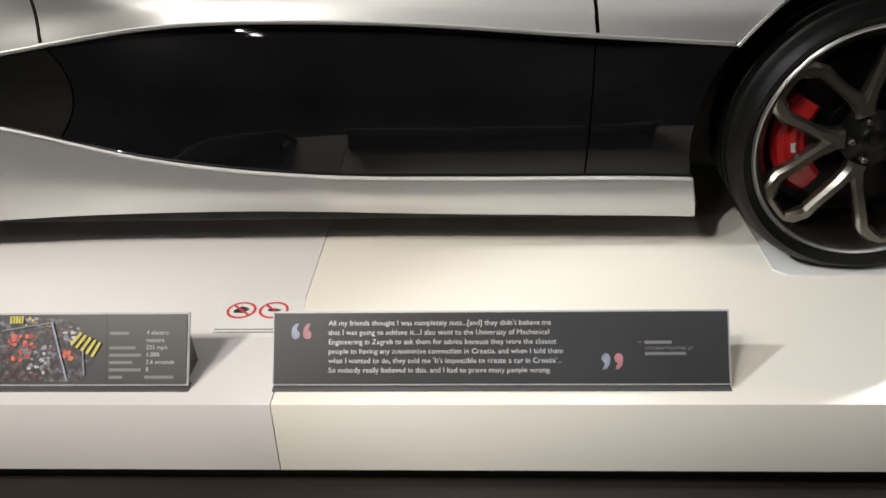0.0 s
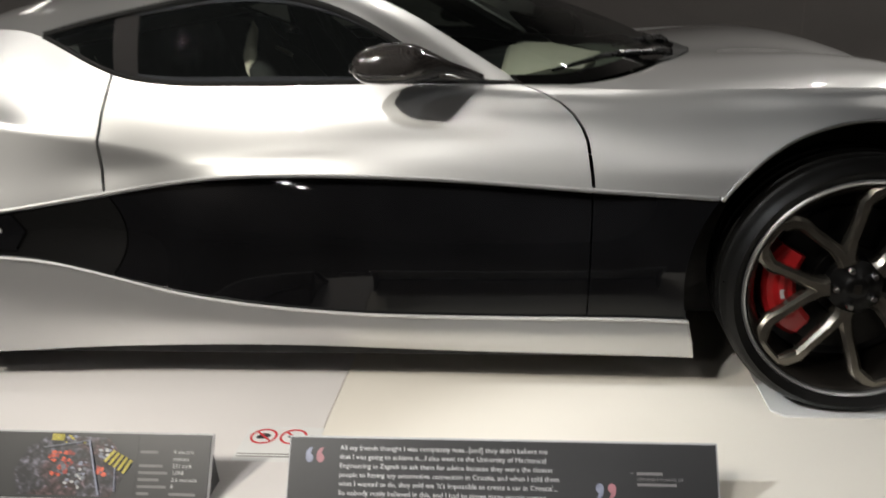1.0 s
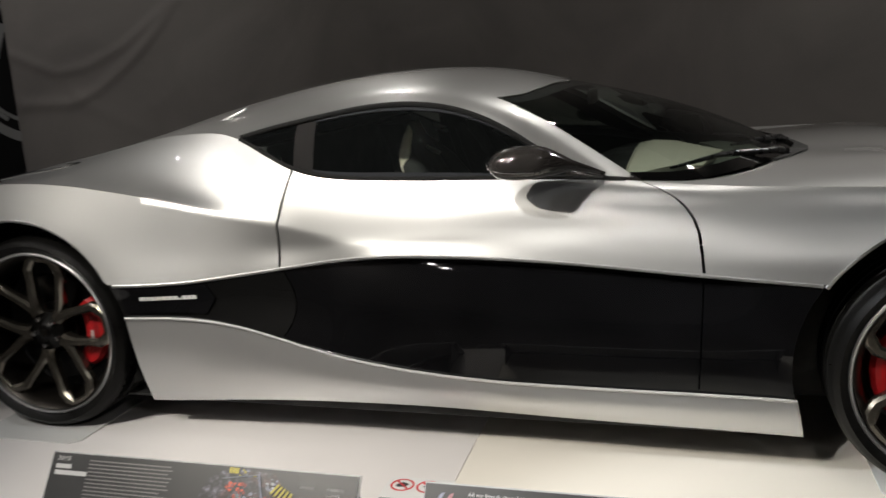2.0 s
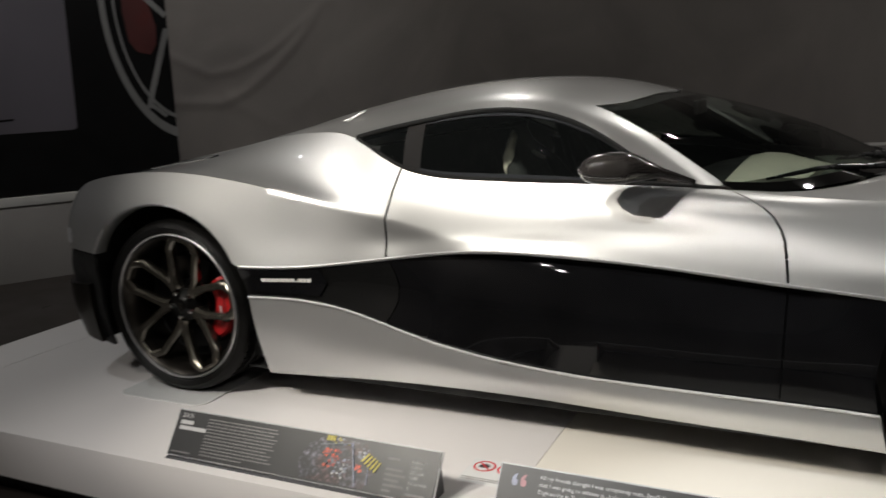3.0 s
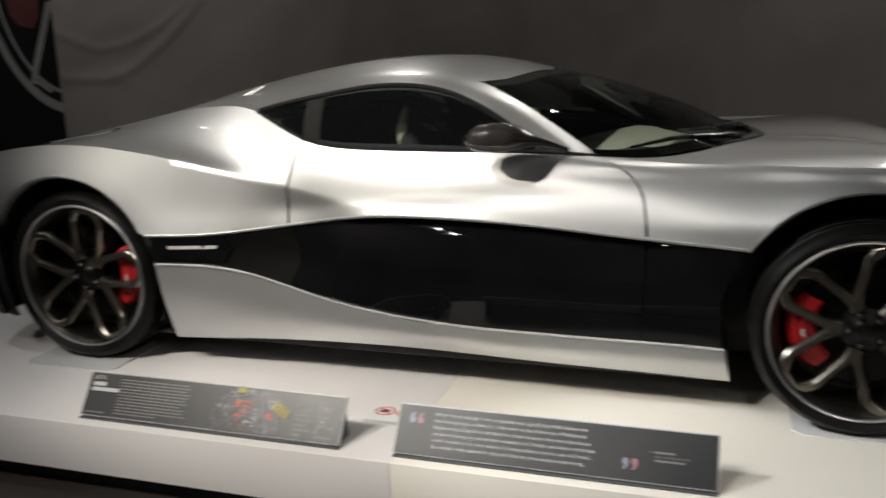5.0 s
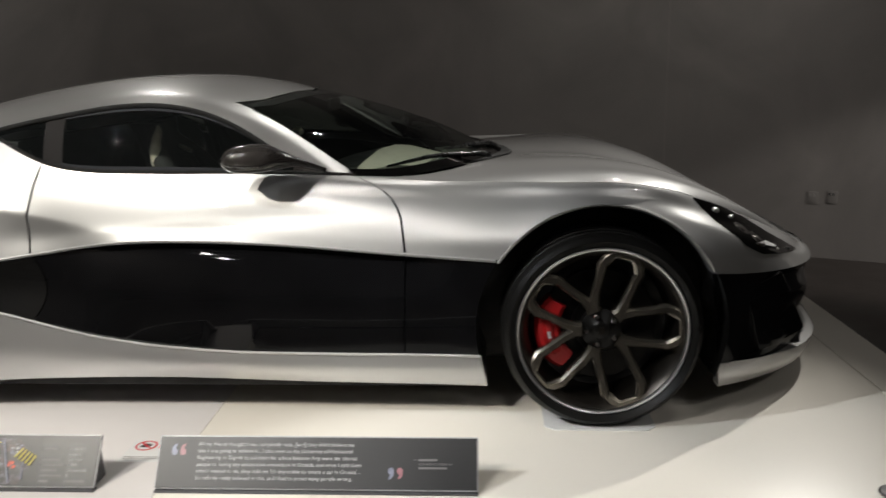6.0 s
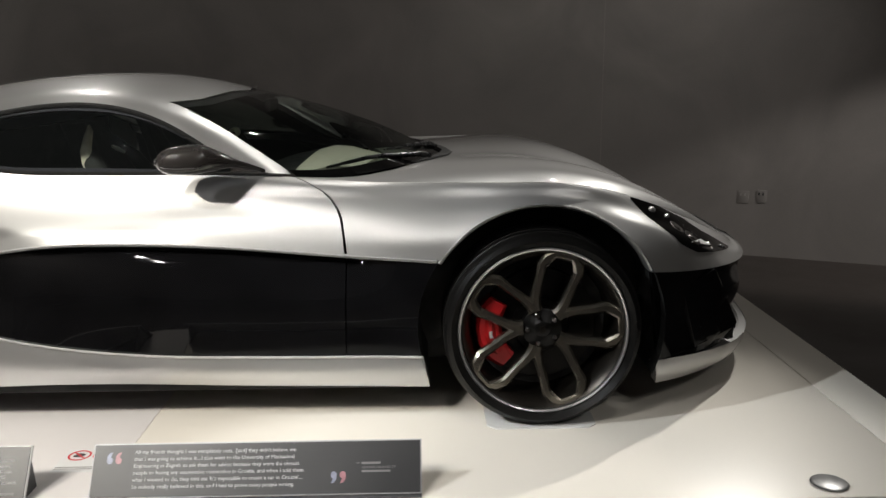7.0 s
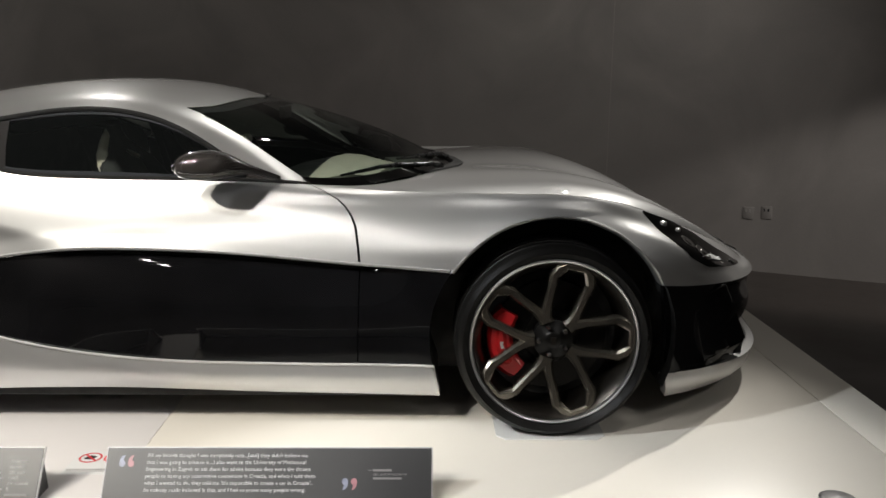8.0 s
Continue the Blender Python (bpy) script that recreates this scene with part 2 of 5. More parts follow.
def part(name, bm, mat, parent, label="", smooth=40):
    return mesh_object(name, bm, mat, parent, label, smooth)


def thing(name, label, category, place=(0, 0, 0), group="", kind=""):
    ob = new(name)
    ob.location = place
    ob.empty_display_size = 0.1
    return tagged(ob, label, category, group, kind)


def box(bm, x0, y0, z0, x1, y1, z1, bevel=0.0, m=None):
    got = bmesh.ops.create_cube(bm, size=1.0)
    vs = got["verts"]
    for v in vs:
        v.co = Vector((x0 + (v.co.x + 0.5) * (x1 - x0), y0 + (v.co.y + 0.5) * (y1 - y0), z0 + (v.co.z + 0.5) * (z1 - z0)))
    if bevel:
        es = list({e for v in vs for e in v.link_edges})
        out = bmesh.ops.bevel(bm, geom=es, offset=bevel, segments=2, profile=0.6, affect="EDGES")
        vs = list({v for f in out["faces"] for v in f.verts} | {v for v in vs if v.is_valid})
    if m is not None:
        bmesh.ops.transform(bm, matrix=m, verts=vs)
    return bm


def boxed(x0, y0, z0, x1, y1, z1, bevel=0.004, m=None):
    return box(bmesh.new(), x0, y0, z0, x1, y1, z1, bevel, m)


def tube(points, radius, sides=8, closed=False, flat=1.0):
    """A round bar along points; radius a number or one per point."""
    bm = bmesh.new()
    ps = [Vector(p) for p in points]
    n, rings = len(ps), []
    up = Vector((0.13, 0.31, 0.94))
    for i, p in enumerate(ps):
        a, b = (ps[(i - 1) % n], ps[(i + 1) % n]) if closed else (ps[max(i - 1, 0)], ps[min(i + 1, n - 1)])
        t = (b - a).normalized()
        u = t.cross(up).normalized()
        w = u.cross(t)
        r = radius[i] if isinstance(radius, (list, tuple)) else radius
        rings.append([bm.verts.new(p + r * (math.cos(k * math.tau / sides) * u + flat * math.sin(k * math.tau / sides) * w)) for k in range(sides)])
    for i in range(n if closed else n - 1):
        a, b = rings[i], rings[(i + 1) % n]
        for k in range(sides):
            bm.faces.new((a[k], a[(k + 1) % sides], b[(k + 1) % sides], b[k]))
    if not closed:
        bm.faces.new(rings[0]), bm.faces.new(rings[-1])
    return bm


def lathe(profile, steps=72, closed=True):
    """Turns a profile of (radius, depth) about the y axis."""
    bm = bmesh.new()
    rings = []
    for k in range(steps):
        c, s = math.cos(k * math.tau / steps), math.sin(k * math.tau / steps)
        rings.append([bm.verts.new((r * c, d, r * s)) for r, d in profile])
    m = len(profile)
    for k in range(steps):
        a, b = rings[k], rings[(k + 1) % steps]
        for i in range(m if closed else m - 1):
            bm.faces.new((a[i], a[(i + 1) % m], b[(i + 1) % m], b[i]))
    return bm


def prism(outline, depth, m=None):
    """A flat outline of (x, y) given a thickness along +z."""
    bm = bmesh.new()
    low, high = [bm.verts.new((x, y, 0)) for x, y in outline], [bm.verts.new((x, y, depth)) for x, y in outline]
    bm.faces.new(low[::-1]), bm.faces.new(high)
    n = len(outline)
    for i in range(n):
        bm.faces.new((low[i], low[(i + 1) % n], high[(i + 1) % n], high[i]))
    if m is not None:
        bmesh.ops.transform(bm, matrix=m, verts=bm.verts)
    return bm


def text_mesh(body, size, m, width=None, depth=0.0004):
    cu = bpy.data.curves.new("lettering", "FONT")
    cu.body, cu.size, cu.extrude, cu.resolution_u = body, size, depth, 2
    ob = new("lettering", cu)
    bpy.context.view_layer.update()
    me = bpy.data.meshes.new_from_object(ob.evaluated_get(bpy.context.evaluated_depsgraph_get()))
    bpy.data.objects.remove(ob)
    bm = bmesh.new()
    bm.from_mesh(me)
    bpy.data.meshes.remove(me)
    if width and bm.verts:
        far = max(v.co.x for v in bm.verts)
        bmesh.ops.transform(bm, matrix=Matrix.Diagonal((width / far, 1, 1, 1)), verts=bm.verts)
    bmesh.ops.transform(bm, matrix=m, verts=bm.verts)
    return bm


def joined(*meshes):
    bm = bmesh.new()
    for one in meshes:
        me = bpy.data.meshes.new("join")
        one.to_mesh(me)
        one.free()
        bm.from_mesh(me)
        bpy.data.meshes.remove(me)
    return bm


# ---------------------------------------------------------------- room
FLOOR_Z, DECK_X0, DECK_X1, DECK_Y0, DECK_Y1 = -0.25, -4.035, 1.25, -1.521, 1.521
CORNER = Vector((-3.658, 5.208, 0))
LEFT_END, RIGHT_END = Vector((-9.4, -4.6, 0)), Vector((8.6, -0.42, 0))


def wall_between(name, a, b, z0, z1, thick, mat, label):
    a, b = Vector(a), Vector(b)
    along = (b - a).normalized()
    m = Matrix.Translation((a.x, a.y, 0)) @ Matrix.Rotation(math.atan2(along.y, along.x), 4, "Z")
    ob = mesh_object(name, boxed(0, 0, z0, (b - a).length, thick, z1, 0.0, m), mat, smooth=0)
    return tagged(ob, label, "wall", kind="structure"), m


tagged(mesh_object("floor", boxed(-11, -9, FLOOR_Z - 0.2, 10, 8, FLOOR_Z, 0), FLOOR, smooth=0), "dark polished concrete gallery floor", "floor", kind="structure")
tagged(mesh_object("ceiling", boxed(-11, -9, 4.6, 10, 8, 4.8, 0), CEIL, smooth=0), "black painted gallery ceiling", "ceiling", kind="structure")
wall_w, _ = wall_between("wall_west", LEFT_END, CORNER - 1.9 * (CORNER - LEFT_END).normalized(), FLOOR_Z, 4.6, 0.2, WALL, "grey gallery wall with a large printed mural")
wall_n, _ = wall_between("wall_north", CORNER + 1.9 * (RIGHT_END - CORNER).normalized(), RIGHT_END, FLOOR_Z, 4.6, 0.2, WALL, "dark grey plaster wall behind the car")
wall_between("wall_east", RIGHT_END, (8.6, -8.5, 0), FLOOR_Z, 4.6, 0.2, WALL, "grey gallery wall closing the room")
wall_between("wall_south", (8.6, -8.5, 0), (-9.4, -8.5, 0), FLOOR_Z, 4.6, 0.2, WALL, "grey gallery wall closing the room")
wall_between("wall_southwest", (-9.4, -8.5, 0), LEFT_END, FLOOR_Z, 4.6, 0.2, WALL, "grey gallery wall closing the room")



def rounded_corner(reach, thick, n=28):
    """The walls meet in a wide cove: an arc tangent to both, reach metres from where they would cross."""
    a, b = (LEFT_END - CORNER).normalized(), (RIGHT_END - CORNER).normalized()
    half = a.angle(b) / 2
    centre = CORNER + (a + b).normalized() * (reach / math.cos(half))
    r = reach * math.tan(half)
    p, q = CORNER + a * reach - centre, CORNER + b * reach - centre
    w0 = math.atan2(p.y, p.x)
    turn = (math.atan2(q.y, q.x) - w0 + math.pi) % math.tau - math.pi
    ring = [(centre.x + k * math.cos(w0 + turn * i / n), centre.y + k * math.sin(w0 + turn * i / n)) for k, steps in ((r, range(n + 1)), (r + thick, range(n, -1, -1))) for i in steps]
    return prism(ring, 4.6 - FLOOR_Z, Matrix.Translation((0, 0, FLOOR_Z)))


tagged(mesh_object("wall_corner", rounded_corner(1.9, 0.2), WALL, smooth=30), "grey plaster wall curving round the corner", "wall", kind="structure")

# ---------------------------------------------------------------- display plinth
plinth = thing("display_plinth", "low white laminate display plinth carrying the car", "plinth", ((DECK_X0 + DECK_X1) / 2, 0, 0), kind="structure")


GROOVE = 0.25
xs = [DECK_X0, DECK_X0 + GROOVE + 0.04, -1.303, DECK_X1 - GROOVE + 0.05, DECK_X1]
ys = [DECK_Y0, DECK_Y1 - GROOVE, DECK_Y1]
for i in range(4):
    for j in range(2):
        part("deck_panel", (boxed(xs[i] + (0.003 if i == 3 else 0.001), ys[j] + (0.001 if j else 0), -0.172, xs[i + 1] - 0.001, ys[j + 1] - 0.001, 0.0, 0.0015)), (PLINTH, IVORY)[i > 1], plinth)
part("joint_bed", (boxed(DECK_X0 + 0.02, DECK_Y0 + 0.02, -0.168, DECK_X1 - 0.02, DECK_Y1 - 0.02, -0.006, 0)), JOINT, plinth)
part("toe_kick", (boxed(DECK_X0 + 0.065, DECK_Y0 + 0.065, FLOOR_Z, DECK_X1 - 0.065, DECK_Y1 - 0.065, -0.17, 0)), DARK, plinth, "recessed black toe kick")

# ---------------------------------------------------------------- the car's surfaces


def spline(knots, fair=0.05):
    """A smooth curve through knots (u, x, half width, z), or (u, half width, z) where x is u."""
    k = np.array([q if len(q) == 4 else (q[0], q[0], q[1], q[2]) for q in knots], float)
    u, p = k[:, 0], k[:, 1:]
    d = np.diff(p, axis=0) / np.diff(u)[:, None]
    h = np.diff(u)[:, None]
    m = np.vstack([d[:1], (d[:-1] * h[1:] + d[1:] * h[:-1]) / (h[1:] + h[:-1]), d[-1:]])

    def raw(t):
        i = min(max(int(np.searchsorted(u, t)) - 1, 0), len(u) - 2)
        w = u[i + 1] - u[i]
        s = (t - u[i]) / w
        return (2 * s**3 - 3 * s**2 + 1) * p[i] + (s**3 - 2 * s**2 + s) * w * m[i] + (3 * s**2 - 2 * s**3) * p[i + 1] + (s**3 - s**2) * w * m[i + 1]

    # fairing: a Gaussian mean along the curve, with its ends held
    n = 1200
    us = np.linspace(u[0], u[-1], n)
    table = np.array([raw(t) for t in us])
    step = us[1] - us[0]
    reach = int(3 * fair / step)
    if reach > 1:
        kernel = np.exp(-0.5 * (np.arange(-reach, reach + 1) * step / fair) ** 2)
        kernel /= kernel.sum()
        padded = np.vstack([2 * table[0] - table[reach:0:-1], table, 2 * table[-1] - table[-2 : -reach - 2 : -1]])
        table = np.stack([np.convolve(padded[:, c], kernel, "valid") for c in range(3)], 1)

    def at(t):
        f = min(max((t - u[0]) / step, 0.0), n - 1.001)
        i = int(f)
        return table[i] + (table[i + 1] - table[i]) * (f - i)

    return at


ROCKER = spline([(-3.7, -3.50, 0, 0.22), (-3.6, -3.47, 0.5, 0.2), (-3.45, -3.38, 0.84, 0.17), (-3.2, 0.95, 0.14), (-2.8, 0.96, 0.11), (-2.4, 0.955, 0.111), (-1.9, 0.953, 0.138), (-1.45, 0.953, 0.145), (-0.95, 0.953, 0.131), (-0.37, 0.953, 0.118), (0, 0.95, 0.10), (0.42, 0.90, 0.10), (0.6, 0.76, 0.085), (0.75, 0.76, 0.60, 0.075), (0.88, 0.88, 0.40, 0.07), (0.96, 0.955, 0.2, 0.068), (1, 0.98, 0, 0.068)])
SILL = spline([(-3.7, -3.56, 0, 0.36), (-3.6, -3.53, 0.5, 0.36), (-3.45, -3.43, 0.86, 0.37), (-3.2, 0.99, 0.39), (-2.8, 1.03, 0.40), (-2.42, 1.0, 0.406), (-2.2, 0.985, 0.406), (-2.04, 0.975, 0.386), (-1.87, 0.97, 0.34), (-1.72, 0.97, 0.30), (-1.56, 0.97, 0.272), (-1.26, 0.97, 0.242), (-0.92, 0.972, 0.234), (-0.385, 0.978, 0.228), (0, 1.0, 0.21), (0.41, 0.93, 0.19), (0.6, 0.80, 0.17), (0.76, 0.78, 0.63, 0.155), (0.88, 0.90, 0.42, 0.14), (0.96, 0.98, 0.2, 0.13), (1, 1.0, 0, 0.13)])
FLANK = spline([(-3.7, -3.57, 0, 0.45), (-3.6, -3.54, 0.5, 0.45), (-3.45, -3.43, 0.87, 0.46), (-3.2, 1.0, 0.46), (-2.8, 1.04, 0.48), (-2.4, 1.01, 0.468), (-2.1, 0.965, 0.47), (-1.88, 0.938, 0.455), (-1.6, 0.970, 0.44), (-1.26, 0.988, 0.425), (-0.63, 0.998, 0.405), (-0.3, 1.006, 0.40), (0, 1.03, 0.38), (0.38, 0.955, 0.34), (0.58, 0.80, 0.31), (0.74, 0.765, 0.62, 0.29), (0.85, 0.885, 0.42, 0.28), (0.93, 0.945, 0.2, 0.28), (1, 0.965, 0, 0.28)])
WAIST = spline([(-3.7, -3.57, 0, 0.54), (-3.6, -3.54, 0.48, 0.54), (-3.45, -3.42, 0.86, 0.54), (-3.2, 1.0, 0.53), (-2.8, 1.05, 0.53), (-2.44, 1.035, 0.528), (-2.2, 0.985, 0.53), (-2.02, 0.95, 0.55), (-1.86, 0.935, 0.572), (-1.67, 0.955, 0.604), (-1.53, 0.967, 0.618), (-1.4, 0.970, 0.62), (-1.06, 0.973, 0.61), (-0.63, 0.990, 0.578), (-0.31, 1.016, 0.56), (0, 1.045, 0.54), (0.35, 0.975, 0.505), (0.55, 0.83, 0.475), (0.7, 0.725, 0.66, 0.455), (0.82, 0.86, 0.45, 0.44), (0.91, 0.93, 0.22, 0.435), (1, 0.955, 0, 0.435)])
HIP = spline([(-3.7, -3.57, 0, 0.60), (-3.6, -3.55, 0.47, 0.61), (-3.45, -3.43, 0.845, 0.63), (-3.2, 0.985, 0.66), (-2.8, 1.04, 0.68), (-2.44, 1.005, 0.655), (-2.2, 0.961, 0.63), (-2.02, 0.936, 0.628), (-1.86, 0.921, 0.632), (-1.67, 0.950, 0.638), (-1.5, 0.955, 0.648), (-1.06, 0.962, 0.648), (-0.63, 0.979, 0.628), (-0.31, 1.006, 0.63), (0, 1.032, 0.64), (0.35, 0.955, 0.575), (0.55, 0.82, 0.52), (0.7, 0.705, 0.65, 0.485), (0.82, 0.84, 0.45, 0.46), (0.91, 0.912, 0.22, 0.445), (1, 0.938, 0, 0.44)])
CREASE = spline([(-3.7, -3.56, 0, 0.66), (-3.6, -3.54, 0.45, 0.67), (-3.45, -3.42, 0.80, 0.71), (-3.25, 0.92, 0.79), (-3.02, 0.97, 0.835), (-2.68, 0.983, 0.848), (-2.42, 0.967, 0.814), (-2.09, 0.928, 0.739), (-1.88, 0.926, 0.697), (-1.66, 0.943, 0.665), (-1.4, 0.948, 0.683), (-1.0, 0.948, 0.69), (-0.6, 0.957, 0.688), (-0.3, 0.963, 0.697), (0, 0.994, 0.709), (0.2, 0.953, 0.683), (0.35, 0.915, 0.644), (0.5, 0.84, 0.58), (0.68, 0.66, 0.515), (0.8, 0.80, 0.46, 0.48), (0.9, 0.885, 0.23, 0.456), (1, 0.915, 0, 0.445)])
SHOULDER = spline([(-3.7, -3.53, 0, 0.70), (-3.6, -3.51, 0.42, 0.71), (-3.45, -3.41, 0.72, 0.745), (-3.2, 0.81, 0.80), (-3.0, 0.85, 0.838), (-2.68, 0.856, 0.868), (-2.42, 0.861, 0.859), (-2.2, 0.868, 0.823), (-2.06, 0.880, 0.803), (-1.88, 0.903, 0.776), (-1.6, 0.922, 0.753), (-1.1, 0.927, 0.758), (-0.7, 0.918, 0.747), (-0.5, 0.914, 0.742), (-0.3, 0.918, 0.744), (0, 0.954, 0.751), (0.2, 0.913, 0.727), (0.35, 0.842, 0.676), (0.5, 0.762, 0.612), (0.68, 0.57, 0.545), (0.8, 0.795, 0.40, 0.50), (0.9, 0.875, 0.2, 0.465), (1, 0.905, 0, 0.45)])
BELT = spline([(-3.7, -3.5, 0, 0.72), (-3.6, -3.48, 0.4, 0.73), (-3.45, -3.40, 0.62, 0.765), (-3.2, 0.66, 0.812), (-2.7, 0.70, 0.905), (-2.3, 0.735, 0.972), (-2.06, 0.80, 0.962), (-1.95, 0.845, 0.912), (-1.84, 0.872, 0.860), (-1.72, 0.882, 0.839), (-1.5, 0.89, 0.831), (-1.1, 0.885, 0.827), (-0.95, 0.872, 0.822), (-0.80, 0.850, 0.811), (-0.66, 0.850, 0.798), (-0.5, 0.857, 0.791), (-0.36, 0.870, 0.791), (-0.13, 0.908, 0.792), (0.07, 0.922, 0.790), (0.22, 0.875, 0.763), (0.35, 0.782, 0.716), (0.5, 0.655, 0.651), (0.68, 0.48, 0.565), (0.8, 0.79, 0.34, 0.51), (0.9, 0.87, 0.18, 0.47), (1, 0.90, 0, 0.455)])
HOOD = spline([(-3.7, 0.3, 0.72), (-1.0, 0.45, 0.80), (-0.3, 0.46, 0.812), (0, 0.52, 0.827), (0.2, 0.50, 0.80), (0.4, 0.46, 0.733), (0.6, 0.59, 0.38, 0.635), (0.75, 0.74, 0.26, 0.545), (0.9, 0.86, 0.1, 0.475), (1, 0.90, 0, 0.455)])
KEEL = spline([(-3.7, 0, 0.72), (-1.0, 0, 0.80), (-0.3, 0, 0.803), (0, 0, 0.795), (0.2, 0, 0.76), (0.4, 0, 0.698), (0.6, 0.595, 0, 0.613), (0.75, 0.745, 0, 0.537), (0.9, 0.862, 0, 0.475), (1, 0.90, 0, 0.455)])
DROP = spline([(-2.06, 0.80, 0.962), (-1.95, 0.806, 0.988), (-1.79, 0.81, 1.017), (-1.58, 0.80, 1.048), (-1.42, 0.796, 1.045), (-1.27, 0.80, 1.008), (-1.13, 0.81, 0.932), (-1.03, 0.825, 0.862), (-0.93, 0.845, 0.826), (-0.80, 0.85, 0.806)])
RAIL = spline([(-3.45, -3.40, 0.5, 0.785), (-3.0, 0.56, 0.855), (-2.6, 0.60, 0.935), (-2.3, 0.63, 1.0), (-2.06, 0.66, 1.03), (-1.8, 0.68, 1.066), (-1.56, 0.68, 1.095), (-1.4, 0.68, 1.09), (-1.23, 0.685, 1.05), (-1.08, 0.71, 0.978), (-0.93, 0.745, 0.884), (-0.80, 0.80, 0.806)])
ROOF = spline([(-3.45, -3.42, 0.3, 0.79), (-3.0, 0.32, 0.872), (-2.6, 0.34, 0.95), (-2.3, 0.36, 1.035), (-2.0, 0.37, 1.095), (-1.7, 0.37, 1.128), (-1.5, 0.37, 1.13), (-1.3, 0.36, 1.108), (-1.14, 0.36, 1.068), (-1.0, 0.36, 1.03)])
RIDGE = spline([(-3.45, -3.43, 0, 0.79), (-3.16, 0, 0.847), (-2.6, 0, 0.955), (-2.36, 0, 1.03), (-2.08, 0, 1.098), (-1.81, 0, 1.136), (-1.56, 0, 1.144), (-1.38, 0, 1.134), (-1.22, 0, 1.106), (-1.098, 0, 1.07), (-1.0, 0, 1.04)])


def across(points, v, flip=True):
    """Catmull-Rom through the points of one cross-section; the far half mirrors the near one past the last."""
    n = len(points)
    i = min(max(int(v), 0), n - 2)
    s = v - i

    def get(k):
        if k < 0:
            return 2 * points[0] - points[1]
        if k >= n:
            return points[n - 2 - (k - n)] * np.array([1, -1, 1]) if flip else 2 * points[n - 1] - points[n - 2]
        return points[k]

    a, b, c, d = get(i - 1), get(i), get(i + 1), get(i + 2)
    return 0.5 * (2 * b + (c - a) * s + (2 * a - 5 * b + 4 * c - d) * s**2 + (3 * b - a - 3 * c + d) * s**3)


SIDE_ROWS = (ROCKER, SILL, FLANK, WAIST, HIP, CREASE, SHOULDER, BELT, HOOD, KEEL)


@functools.lru_cache(maxsize=20000)
def section(u):
    return [row(u) for row in SIDE_ROWS]


def lower(u, v):
    """The body below the glass: v 0 rocker, 1 sill, 2 flank, 3 waist, 4 crease, 5 shoulder, 6 belt, 7 hood, 8 centre."""
    q = section(u)
    if v < 1:
        p = q[0] * (1 - v) + q[1] * v
        p[1] += 0.012 * math.sin(math.pi * v)
    elif v < 3:
        p = across(q[1:4], v - 1, False)
    else:
        w = 2 * (v - 3) if v < 4 else v - 2
        p = across(q[3:], w)
        ends = min(max((-0.72 - u) / 0.3, 0), 1)
        if ends > 0 and v <= 6:
            p = p * (1 - ends) + across(q[3:8], w, False) * ends
        keen = min(max((-1.55 - u) / 0.5, 0), 1)
        if keen > 0 and u > -3.45:
            keen *= min((u + 3.45) / 0.3, 1)
            hard = across(q[3:6], w, False) if v < 4 else (across(q[5:8], v - 4, False) if v <= 6 else across(q[5:], v - 4))
            p = p * (1 - keen) + hard * keen
        crest = 0.85 * min(max((u + 0.75) / 0.25, 0), 1) * min(max((0.66 - u) / 0.25, 0), 1)
        if crest > 0:
            hard = across(q[3:8], w, False) if v <= 6 else across(q[7:], v - 6)
            p = p * (1 - crest) + hard * crest
        swell = min(max((u + 0.45) / 0.45, 0), 1) * min(max((0.85 - u) / 0.25, 0), 1)
        if swell > 0 and 6 < v < 7:
            p[2] += 0.19 * swell * (v - 6) * (7 - v) ** 4
    return Vector((p[0], -p[1], p[2]))


@functools.lru_cache(maxsize=20000)
def roof_section(u):
    return [DROP(u) if u > -2.06 else BELT(u), RAIL(u), ROOF(u), RIDGE(u)]


def upper(u, v):
    """The roof: v 0 edge over the glass, 1 rail, 2 roof, 3 ridge."""
    p = across(roof_section(u), v)
    return Vector((p[0], -p[1], p[2]))


def v_at(surface, u, z, v0, v1):
    """The v between v0 and v1 at which the section at u reaches the height z."""
    for _ in range(30):
        mid = (v0 + v1) / 2
        v0, v1 = (mid, v1) if surface(u, mid).z < z else (v0, mid)
    return (v0 + v1) / 2


def grid(bm, at, ns, nv, side=1, offset=0.0):
    """A grid of faces over at(s, t), both 0 to 1, moved outwards by offset; side -1 mirrors it across the car."""
    rows = []
    for i in range(ns + 1):
        row = []
        for j in range(nv + 1):
            s, t = i / ns, j / nv
            p = at(s, t)
            if offset:
                e = 1e-3
                n = (at(min(s + e, 1), t) - at(max(s - e, 0), t)).cross(at(s, min(t + e, 1)) - at(s, max(t - e, 0)))
                if n.length > 1e-12:
                    p = p + offset * n.normalized()
            row.append(bm.verts.new((p.x, p.y * side, p.z)))
        rows.append(row)
    for i in range(ns):
        for j in range(nv):
            bm.faces.new((rows[i][j], rows[i + 1][j], rows[i + 1][j + 1], rows[i][j + 1]))
    return bm


